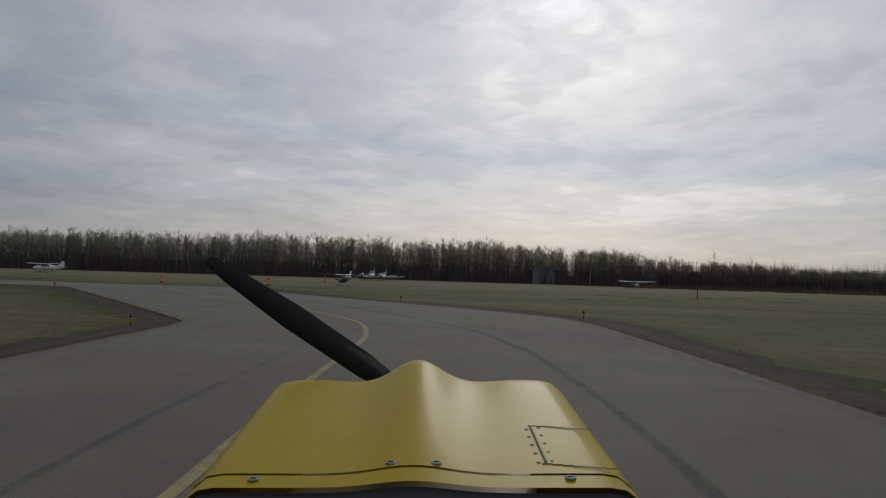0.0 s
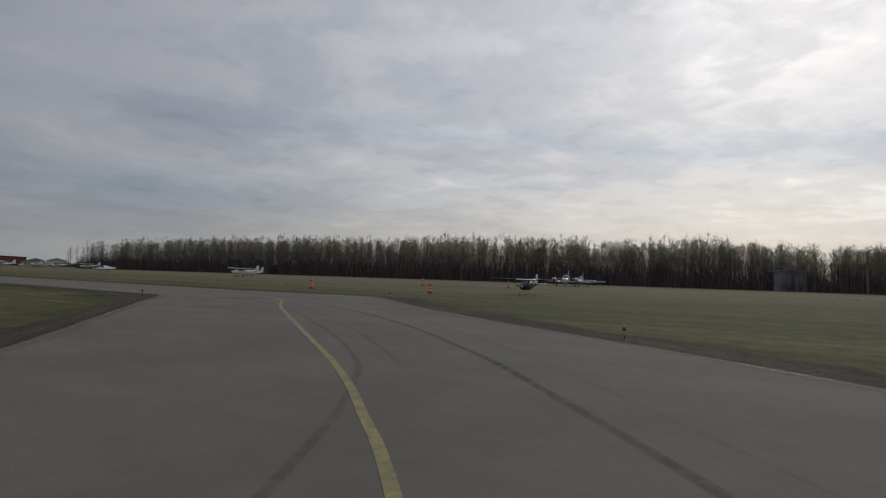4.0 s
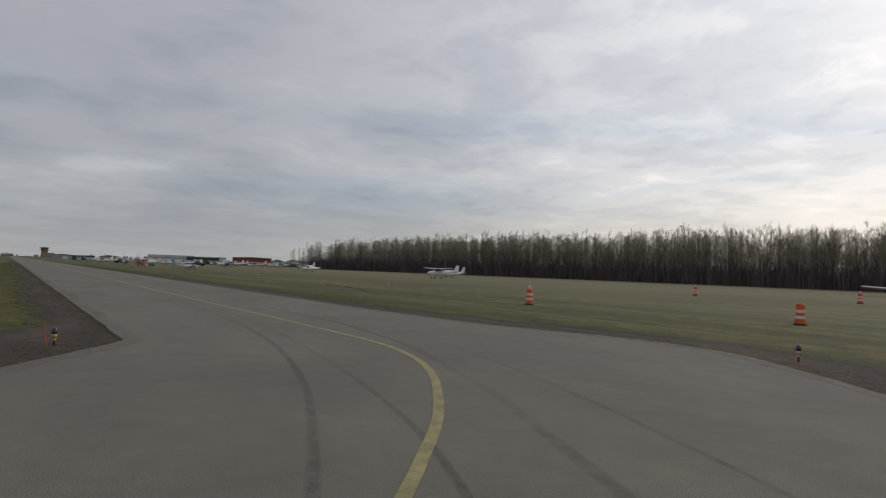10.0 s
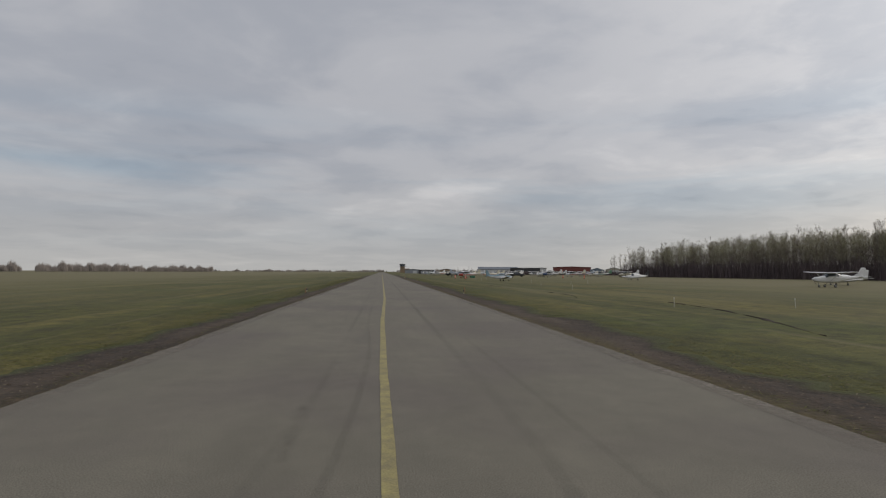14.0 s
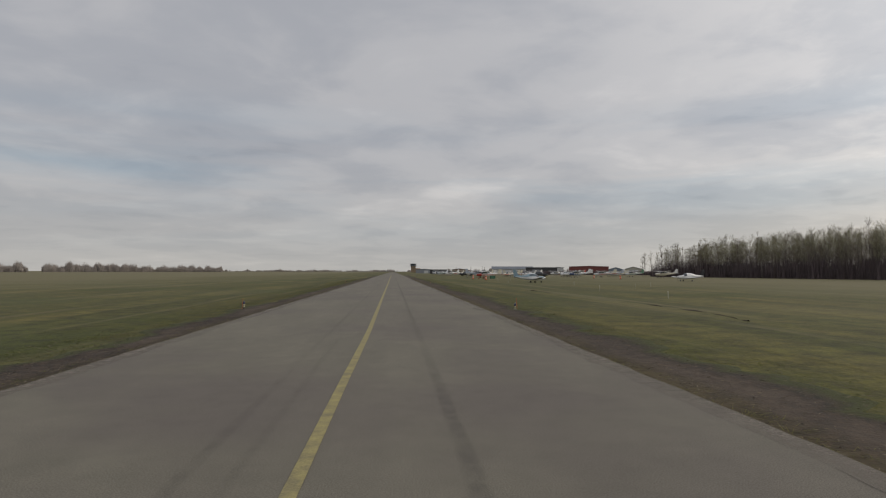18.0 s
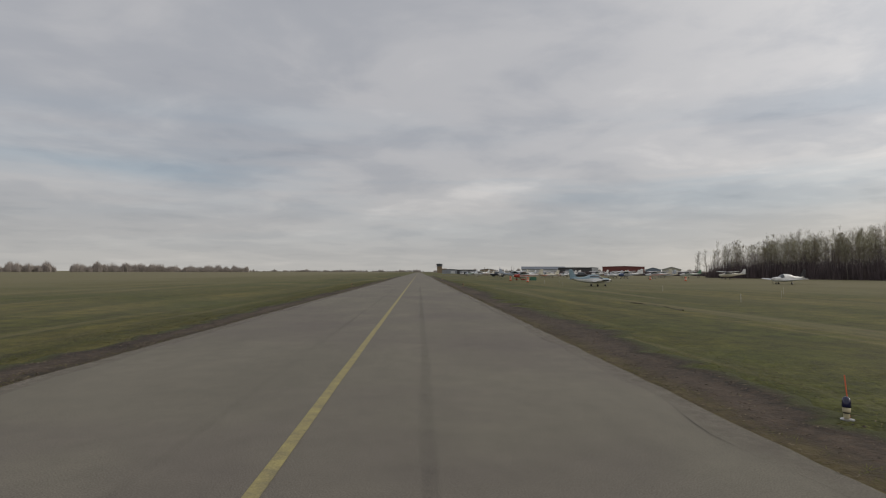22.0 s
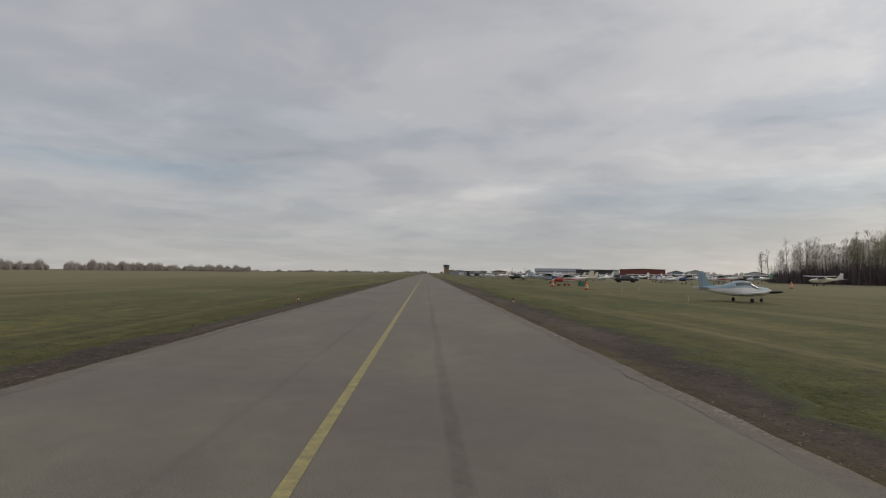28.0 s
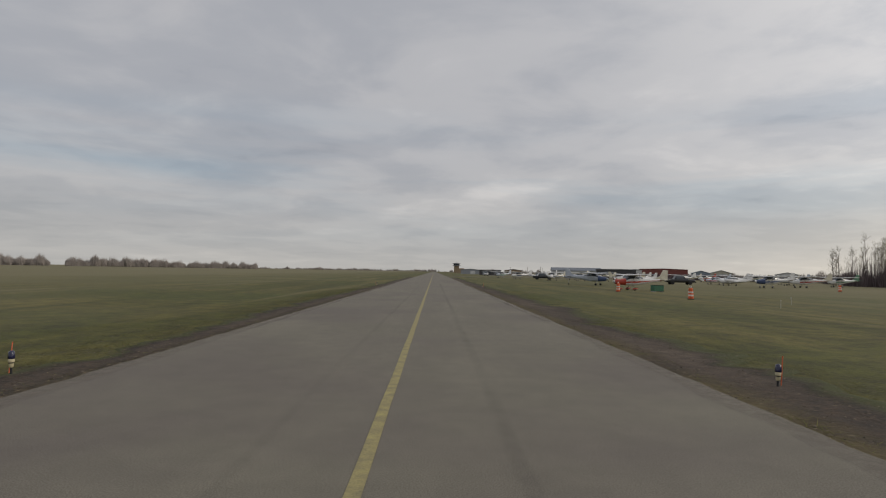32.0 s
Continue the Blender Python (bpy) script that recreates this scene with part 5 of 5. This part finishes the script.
low_wing(41.0, 326, 250, "grey low-wing light aircraft in the parking rows", PARKED, silver_paint, navy_paint, white_paint, white_paint, 30)
high_wing(67.0, 312, 255, "white high-wing light aircraft in the parking rows", PARKED, white_paint, navy_paint, white_paint, white_paint, 33)
high_wing(82.0, 330, 248, "red-striped high-wing light aircraft in the parking rows", PARKED, white_paint, red_paint, white_paint, red_paint, 12)
low_wing(96.0, 322, 262, "white low-wing light aircraft in the parking rows", PARKED, white_paint, None, white_paint, white_paint, 72)
high_wing(110.0, 352, 270, "cream high-wing aircraft far along the rows", PARKED, cream_paint, green_paint, white_paint, cream_paint, 50)


ROWS = ((29, 296, 205, 0), (33, 372, 250, 1), (46, 338, 240, 0), (52, 300, 262, 1), (58, 352, 255, 0), (63, 285, 258, 1), (72, 296, 270, 0), (88, 300, 262, 1), (50, 385, 250, 0), (74, 372, 245, 1), (92, 362, 258, 0), (66, 398, 250, 1), (24, 318, 240, 0), (40, 275, 255, 1), (23, 350, 230, 0), (62, 330, 250, 0), (44, 362, 245, 1), (80, 285, 262, 0))
for k, (x, y, hd, low) in enumerate(ROWS):
    stripe, name = ((navy_paint, "blue"), (red_paint, "red"), (green_paint, "green"), (None, "plain"))[k % 4]
    coat = (white_paint, cream_paint, silver_paint)[k % 3]
    (low_wing if low else high_wing)(x, y, hd, "%s %s light aircraft with %s markings in the parking rows" % (("white", "cream", "silver")[k % 3], "low-wing" if low else "high-wing", name), PARKED, coat, stripe, white_paint, coat, k * 29)


# ---- vehicles and containers ----
car_black = paint("black_car_paint", (0.02, 0.021, 0.025))
car_white = paint("white_car_paint", (0.7, 0.7, 0.7))


def pickup(x, y, heading, mat, label, van=False):
    t = thing("pickup_truck" if not van else "van", pose(x, y, GROUND_Z, 0, 0, 90 - heading), label, "truck" if not van else "van", "vehicles on the airfield")
    body = [(2.75, 0.78, 0.80, 0.22, 0.30, 5), (2.5, 0.8, 0.92, 0.28, 0.36, 6), (1.2, 0.82, 0.95, 0.30, 0.40, 7), (-2.6, 0.82, 0.95, 0.30, 0.40, 7), (-2.75, 0.82, 0.92, 0.26, 0.34, 6)]
    part("body", loft(body, 24), mat, t, "", True)
    back = -0.9 if not van else -2.6
    cab = [(1.35, 1.1, 0.86, 0.04, 0.1, 5), (0.55, 1.12, 0.80, 0.68, 0.1, 5), (back, 1.12, 0.80, 0.70, 0.1, 5), (back - 0.35, 1.1, 0.84, 0.06, 0.1, 5)]
    part("cab", loft(cab, 24), mat, t, "", True)
    part("windscreen", loft(cab, 24, lambda k, a: k == 0 and 25 < a < 155, 0.012), glass_mat, t, "dark windscreen", True)
    part("side_window", loft(cab, 24, lambda k, a: k == 1 and a < 50, 0.012), glass_mat, t, "dark side window", True)
    part("side_window", loft(cab, 24, lambda k, a: k == 1 and 130 < a < 180, 0.012), glass_mat, t, "dark side window", True)
    for sx in (1.75, -1.7):
        for s in (1, -1):
            part("wheel", spin([(0.2, -0.12), (0.36, -0.12), (0.38, 0), (0.36, 0.12), (0.2, 0.12)], 18, pose(sx, s * 0.86, 0.38, 90, 0, 0)), rubber_mat, t, "black tyre", True)
    for s in (1, -1):
        part("headlight", boxes((2.72, s * 0.62, 0.85, 0.08, 0.3, 0.14, 0.01)), band_mat, t, "pale headlight")
    part("bumper", boxes((2.8, 0, 0.55, 0.14, 1.8, 0.18, 0.02)), rubber_mat, t)
    return t


pickup(50.0, 273.0, 95, car_black, "black pickup truck parked behind the aircraft")
pickup(31.0, 318, 110, car_black, "dark pickup truck near the parked aircraft")
pickup(27.5, 455, 190, car_white, "white van by the far buildings", True)
pickup(34.0, 462, 170, car_black, "dark pickup by the far buildings")

dump_mat = material("green_container_paint", (0.03, 0.16, 0.09), 0.6, other=(0.04, 0.12, 0.07), scale=3, grain=0.15)
d = thing("waste_container", pose(24.9, 220.6, GROUND_Z, 0, 0, 12) @ Matrix.Scale(0.70, 4), "dark green metal waste container on the grass", "container")
part("bin", boxes((0, 0, 0.55, 1.7, 1.0, 0.9, 0.03)), dump_mat, d)
for s in (0.43, -0.43):
    part("lid", boxes((s, 0, 1.03, 0.84, 1.06, 0.05, 0.01)), rubber_mat, d, "black plastic lid")
for s in (0.7, -0.7):
    part("skid", boxes((s, 0, 0.05, 0.12, 1.0, 0.12)), metal_mat, d)


# ---- buildings ----
def clad(name, c, rough=0.6):
    return material(name, c, rough, other=tuple(v * 0.8 for v in c), scale=0.5, stretch=(6, 6, 0.4), grain=0.08, grain_scale=3)


steel_grey, steel_pale, dark_steel = clad("grey_steel_cladding", (0.30, 0.32, 0.35)), clad("pale_steel_cladding", (0.62, 0.63, 0.64)), clad("dark_steel_cladding", (0.06, 0.06, 0.065))
red_clad, beige_clad, blue_clad = clad("dark_red_cladding", (0.20, 0.055, 0.045)), clad("beige_cladding", (0.46, 0.44, 0.36)), clad("blue_grey_cladding", (0.22, 0.27, 0.33))
roof_slate = clad("slate_grey_roof", (0.15, 0.17, 0.20))
roof_grey, brick_mat = clad("roof_sheet", (0.26, 0.27, 0.29)), clad("tan_brick", (0.30, 0.22, 0.14))


def hangar(x, y, turn, w, d, h, rise, wall, roof, doors, label, ribs=0, windows=0):
    """A shed: walls with thickness, a pitched or flat roof with eaves, door leaves and ribs. Its front faces -y before the turn."""
    t = thing("hangar", pose(x, y, GROUND_Z, 0, 0, turn), label, "building", "buildings round the apron")
    th = 0.25
    for nm, spec in (("wall_front", (0, -d / 2 + th / 2, h / 2, w, th, h)), ("wall_back", (0, d / 2 - th / 2, h / 2, w, th, h)),
                     ("wall_left", (-w / 2 + th / 2, 0, h / 2, th, d - 2 * th, h)), ("wall_right", (w / 2 - th / 2, 0, h / 2, th, d - 2 * th, h))):
        part(nm, boxes(spec), wall, t)
    bm = bmesh.new()
    o, k = 0.5, 0.25
    prof = [(-w / 2 - o, h), (0, h + rise), (w / 2 + o, h), (w / 2 + o, h + k), (0, h + rise + k), (-w / 2 - o, h + k)]
    rings = [[bm.verts.new((px, yy, pz)) for px, pz in prof] for yy in (-d / 2 - o, d / 2 + o)]
    for i in range(6):
        bm.faces.new((rings[0][i], rings[0][(i + 1) % 6], rings[1][(i + 1) % 6], rings[1][i]))
    bm.faces.new((rings[0][0], rings[0][1], rings[0][4], rings[0][5])), bm.faces.new((rings[0][1], rings[0][2], rings[0][3], rings[0][4]))
    bm.faces.new((rings[1][0], rings[1][5], rings[1][4], rings[1][1])), bm.faces.new((rings[1][1], rings[1][4], rings[1][3], rings[1][2]))
    part("roof", bm, roof, t)
    if rise > 0.3:
        bm = bmesh.new()
        for yy in (-d / 2 + 0.02, d / 2 - 0.02):
            vs = [bm.verts.new(p) for p in ((-w / 2, yy, h), (w / 2, yy, h), (0, yy, h + rise))]
            vb = [bm.verts.new((v.co.x, yy + (0.2 if yy < 0 else -0.2), v.co.z)) for v in vs]
            bm.faces.new(vs), bm.faces.new(vb[::-1])
            for i in range(3):
                bm.faces.new((vs[i], vb[i], vb[(i + 1) % 3], vs[(i + 1) % 3]))
        part("gable", bm, wall, t)
    for cx, dw, dh, mat in doors:
        n = max(2, int(dw / 3))
        door = part("door", boxes((cx, -d / 2 - 0.06, dh / 2, dw, 0.1, dh)), mat, t)
        for i in range(n):
            part("door_leaf", boxes((cx - dw / 2 + dw * (i + 0.5) / n, -d / 2 - 0.14, dh / 2, dw / n - 0.08, 0.06, dh - 0.1)), mat, door)
    for i in range(ribs):
        part("wall_rib", boxes((-w / 2 + w * (i + 0.5) / ribs, -d / 2 - 0.04, h / 2, 0.12, 0.08, h)), wall, t)
    for i in range(windows):
        wn = part("window", boxes((-w / 2 + w * (i + 0.5) / windows, -d / 2 - 0.03, h * 0.55, 1.3, 0.08, 1.0)), glass_mat, t, "dark window")
        part("window_frame", boxes((-w / 2 + w * (i + 0.5) / windows, -d / 2 - 0.05, h * 0.55 + 0.55, 1.5, 0.1, 0.1)), steel_pale, wn)
    return t


hangar(107.5, 590, 80, 24, 36, 3.9, 2.3, steel_pale, roof_slate, [(0, 11, 3.6, steel_grey)], "large pale steel hangar under a broad slate-grey roof")
hangar(117.4, 526, -14, 24, 14, 4.9, 0.2, dark_steel, roof_grey, [(-4, 6, 3.4, steel_grey)], "long low dark steel building", 10)
hangar(137, 548, -14, 9, 12, 5.0, 0.4, steel_pale, roof_grey, [], "small pale steel building beside a red hangar", 4)
hangar(208, 676, -18, 40, 26, 7.0, 0.7, red_clad, red_clad, [(8, 8, 4.5, red_clad), (-8, 4, 3, steel_grey)], "wide dark red hangar", 16)
hangar(210, 606, -22, 13, 16, 3.8, 2.0, blue_clad, blue_clad, [(0, 5, 3, steel_grey)], "blue-grey shed with a steep gable", 4)
hangar(235, 624, -24, 16, 18, 4.2, 2.4, beige_clad, roof_grey, [(0, 9, 3.6, steel_pale)], "beige gabled hangar with a pale door", 6)
hangar(35, 512, -5, 13, 9, 3.0, 0.2, dark_steel, dark_steel, [(-3, 3, 2.4, steel_grey)], "low dark brown building by the taxiway", 5, 3)
hangar(56, 560, -6, 12, 9, 3.2, 0.9, brick_mat, roof_grey, [], "tan low building behind others", 0, 3)
hangar(31, 640, -4, 16, 10, 3.4, 0.8, steel_grey, roof_grey, [(2, 4, 2.6, steel_pale)], "grey shed near the control tower", 5)
hangar(250, 560, -28, 14, 14, 3.6, 1.6, steel_pale, roof_grey, [(0, 7, 3, steel_grey)], "pale steel shed at the far row", 4)

# tool shed before the wood
hangar(130.6, 29.2, 97 - 180, 6.6, 5.0, 4.4, 0.5, steel_grey, steel_grey, [(1.2, 3.0, 3.2, steel_grey)], "weathered pale grey-blue shed against the wood", 9)

# control tower
t = thing("control_tower", pose(33.5, 1010, GROUND_Z), "tan brick control tower with a wide glazed cab", "control tower")
part("shaft", boxes((0, 0, 5.2, 7.5, 7.5, 10.4, 0.2)), brick_mat, t)
part("annex", boxes((7.5, 1, 3.4, 8, 9, 6.8, 0.2)), brick_mat, t)
part("gallery", boxes((0, 0, 10.8, 11.5, 11.5, 0.8, 0.1)), roof_grey, t)
cab = bmesh.new()
lo = [cab.verts.new((4.2 * math.cos(a), 4.2 * math.sin(a), 11.2)) for a in [radians(45 * i + 22.5) for i in range(8)]]
hi = [cab.verts.new((5.2 * math.cos(a), 5.2 * math.sin(a), 13.6)) for a in [radians(45 * i + 22.5) for i in range(8)]]
for i in range(8):
    cab.faces.new((lo[i], lo[(i + 1) % 8], hi[(i + 1) % 8], hi[i]))
cab.faces.new(lo[::-1]), cab.faces.new(hi)
part("glazed_cab", cab, glass_mat, t, "dark sloping windows")
part("cab_roof", spin([(6.0, 13.6), (6.0, 14.1), (2.0, 14.7)], 8), roof_grey, t)
mast = bmesh.new()
tube(mast, (0, 0, 14.6), (0, 0, 17.5), 0.12, 0.04, 6)
part("mast", mast, metal_mat, t)

# utility poles
def pole(x, y, h, label):
    t = thing("utility_pole", pose(x, y, GROUND_Z), label, "pole", "poles on the airfield")
    bm = bmesh.new()
    tube(bm, (0, 0, -0.1), (0, 0, h), 0.16, 0.10, 10)
    part("shaft", bm, bark_mat, t)
    part("cross_arm", boxes((0, 0, h - 0.5, 0.1, 1.6, 0.12, 0.01)), bark_mat, t)
    for s in (-0.6, 0, 0.6):
        part("insulator", spin([(0.05, h - 0.44), (0.06, h - 0.36), (0.03, h - 0.30)], 10, pose(0, s, 0)), band_mat, t)


pole(106.5, 16.2, 8.2, "grey wooden utility pole before the wood")
for x, y, h in ((66, 560, 10), (78, 575, 11), (84, 600, 10), (52, 545, 9)):
    pole(x, y, h * 0.6, "thin pole beside the far hangars")


# ---- nose of the yellow aircraft, standing where the walk begins ----
nose_yellow = material("glossy_yellow_paint", (0.48, 0.335, 0.002), 0.42, other=(0.44, 0.305, 0.002), scale=1.2, coat=0.03, grain=0.03, grain_scale=30)
dash_black = material("black_glareshield", (0.011, 0.011, 0.012), 0.92, grain=0.2)
nose_yellow.node_tree.nodes["Principled BSDF"].inputs["Specular IOR Level"].default_value = 0.15
dull_metal = material("dull_worn_metal", (0.26, 0.26, 0.25), 0.6, 0.5, other=(0.18, 0.18, 0.17), scale=40)
EYE = pose(-42.83, 19.41, 1.75, 92.62, -1.62, -76.82) @ pose(0, 0, 0, -90, 0, 0)
DROP = Vector((-0.06, 1.35, -1.80))
nose = thing("aircraft_nose", EYE @ Matrix.Translation(DROP), "glossy yellow engine cowling of a small aircraft on the taxiway", "aircraft nose")


def npart(name, bm, mat, parent, label="", smooth=False):
    bmesh.ops.translate(bm, vec=-DROP, verts=bm.verts[:])
    return part(name, bm, mat, parent, label, smooth)


def cowl_top(x, y):
    """Height of the cowling's top: nearly flat, with a hump along the middle that grows forward and rounded shoulders."""
    u = (y - 1.0) / 0.75
    xc = x + 0.055 + 0.02 * u
    z = -0.432 + 0.046 * u
    z += (0.010 + 0.066 * max(0.0, u)) * math.exp(-(xc / 0.095) ** 2)
    z += 0.012 * max(0.0, u) * math.exp(-((abs(xc) - 0.30) / 0.12) ** 2)
    if u > 0.86:
        z -= 0.55 * (u - 0.86) ** 2 * 4
    return z


def cowl_skin(y0, y1, rows, grow=0.0):
    bm = bmesh.new()
    last = None
    for r in range(rows + 1):
        y = y0 + (y1 - y0) * r / rows
        u = (y - 1.0) / 0.75
        xm = -0.055 - 0.025 * max(u, -1)
        hw = 0.435 - (0.9 * (u - 0.9) ** 2 * 3 if u > 0.9 else 0)
        prof = []
        for k in range(-24, 25):
            v = k / 24
            if abs(v) < 0.72:
                x = xm + hw * 0.84 * v / 0.72
                z = cowl_top(x, y)
            else:
                w = (abs(v) - 0.72) / 0.28
                s = math.copysign(1, v)
                zs = cowl_top(xm + s * hw * 0.84, y)
                if w < 0.5:
                    a = w / 0.5 * math.pi / 2
                    x, z = xm + s * hw * (0.84 + 0.16 * math.sin(a)), zs - 0.085 * (1 - math.cos(a))
                else:
                    q = (w - 0.5) / 0.5
                    x, z = xm + s * hw * (1.0 - 0.10 * q * q), zs - 0.085 - 0.48 * q
            prof.append(bm.verts.new((x, y, z + grow)))
        if last:
            for a, b, c, d in zip(last, last[1:], prof[1:], prof):
                bm.faces.new((a, b, c, d))
        last = prof
    return bm


cowl = cowl_skin(1.085, 1.80, 26)
npart("cowling", cowl, nose_yellow, nose, "glossy yellow upper cowling with a central hump", True)
npart("rear_panel", cowl_skin(1.034, 1.0815, 4, -0.002), nose_yellow, nose, "", True)
bm = boxes((-0.075, 1.42, -0.88, 0.74, 0.74, 0.50, 0.05), (-0.075, 1.80, -0.74, 0.62, 0.10, 0.40, 0.04))
npart("lower_cowling", bm, nose_yellow, nose)
npart("bulkhead", boxes((-0.06, 1.0, -0.70, 0.80, 0.05, 0.46, 0.02)), nose_yellow, nose)
npart("belly", boxes((-0.065, 1.06, -0.98, 0.78, 0.16, 0.34, 0.05)), nose_yellow, nose)
npart("glareshield", cowl_skin(0.84, 1.030, 6, -0.010), dash_black, nose, "matt black top of the panel", True)
for k in range(3):
    npart("air_slot", boxes((-0.05, 1.020 - 0.010 * k, -0.4425 - 0.0005 * k, 0.062, 0.003, 0.003)), metal_mat, nose, "thin grey demister slot")
for x, y in ((-0.352, 1.062), (-0.100, 1.100), (-0.013, 1.100), (0.238, 1.068)):
    z = cowl_top(x, y)
    bm = spin([(0.0105, z - 0.001), (0.0105, z + 0.001), (0.008, z + 0.002), (0.003, z + 0.0018)], 16, pose(x, y, 0))
    fst = npart("fastener", bm, dull_metal, nose, "round metal quarter-turn fastener")
    npart("slot", boxes((x, y, z + 0.0024, 0.010, 0.0022, 0.001)), dash_black, fst)
# hinge of the oil door and its seams
hinge = bmesh.new()
tube(hinge, (0.200, 1.312, cowl_top(0.20, 1.312) + 0.003), (0.204, 1.128, cowl_top(0.204, 1.128) + 0.003), 0.0022, 0.0022, 6)
hg = npart("oil_door_hinge", hinge, dull_metal, nose, "thin metal piano hinge")
for k in range(5):
    y = 1.135 + 0.042 * k
    for s in (-0.014, 0.014):
        zz = cowl_top(0.204 + s, y)
        npart("rivet", spin([(0.0042, zz), (0.0034, zz + 0.0014)], 8, pose(0.203 + s, y + s * 0.25, 0)), dull_metal, hg)
for y in (1.318, 1.124):
    bm = boxes(*[(0.205 + 0.02 * i, y - 0.004 * i, cowl_top(0.205 + 0.02 * i, y) + 0.0005, 0.021, 0.0022, 0.001) for i in range(7)])
    npart("door_seam", bm, dash_black, nose)
# propeller at rest, hub ahead of the bowl
for s in (1, -1):
    bm = bmesh.new()
    rings = []
    for u, c, tw, th in ((0.05, 0.08, 60, 0.05), (0.25, 0.12, 40, 0.035), (0.6, 0.115, 24, 0.022), (0.9, 0.075, 18, 0.014), (1.0, 0.04, 15, 0.008)):
        row = []
        for du, dv in ((-0.5, 0), (-0.1, 0.5), (0.5, 0), (-0.1, -0.5)):
            p = Vector((du * c * 0.78, dv * th, 0))
            p.rotate(Euler((0, 0, radians(tw))))
            row.append(bm.verts.new((p.x, p.y, u * 0.865)))
        rings.append(row)
    for a, b in zip(rings, rings[1:]):
        for i in range(4):
            bm.faces.new((a[i], a[(i + 1) % 4], b[(i + 1) % 4], b[i]))
    bm.faces.new(rings[0]), bm.faces.new(rings[-1])
    bmesh.ops.transform(bm, matrix=pose(-0.085, 1.95, -0.52, 0, -56 if s > 0 else 124, 0), verts=bm.verts[:])
    npart("propeller_blade", bm, dash_black, nose, "matt black blade", True)
npart("spinner", spin([(0.085, 0), (0.08, 0.07), (0.05, 0.17), (0.0, 0.24)], 18, pose(-0.085, 1.86, -0.50, -90, 0, 0)), nose_yellow, nose, "", True)
# wheels under the nose
for x, y in ((-0.075, 1.62), (-0.80, 1.0), (0.66, 1.0)):
    r = 0.20
    gz = -1.75 - y * 0.0458 + x * 0.0283 + r
    bm = spin([(r * 0.6, -0.065), (r * 0.94, -0.065), (r, 0), (r * 0.94, 0.065), (r * 0.6, 0.065)], 20, pose(x, y, gz, 0, 90, 0))
    npart("wheel", bm, rubber_mat, nose, "black rubber tyre", True)
    bm = bmesh.new()
    tube(bm, (x, y, gz), (-0.075 + (x + 0.075) * 0.4, y, -1.0), 0.02, 0.035, 8)
    npart("gear_leg", bm, nose_yellow, nose)


# ---- plan units to metres ----
for ob in [o for o in scene.objects if o.parent is None and o.type in {"MESH", "EMPTY"}]:
    ob.matrix_basis = Matrix.Scale(K, 4) @ ob.matrix_basis
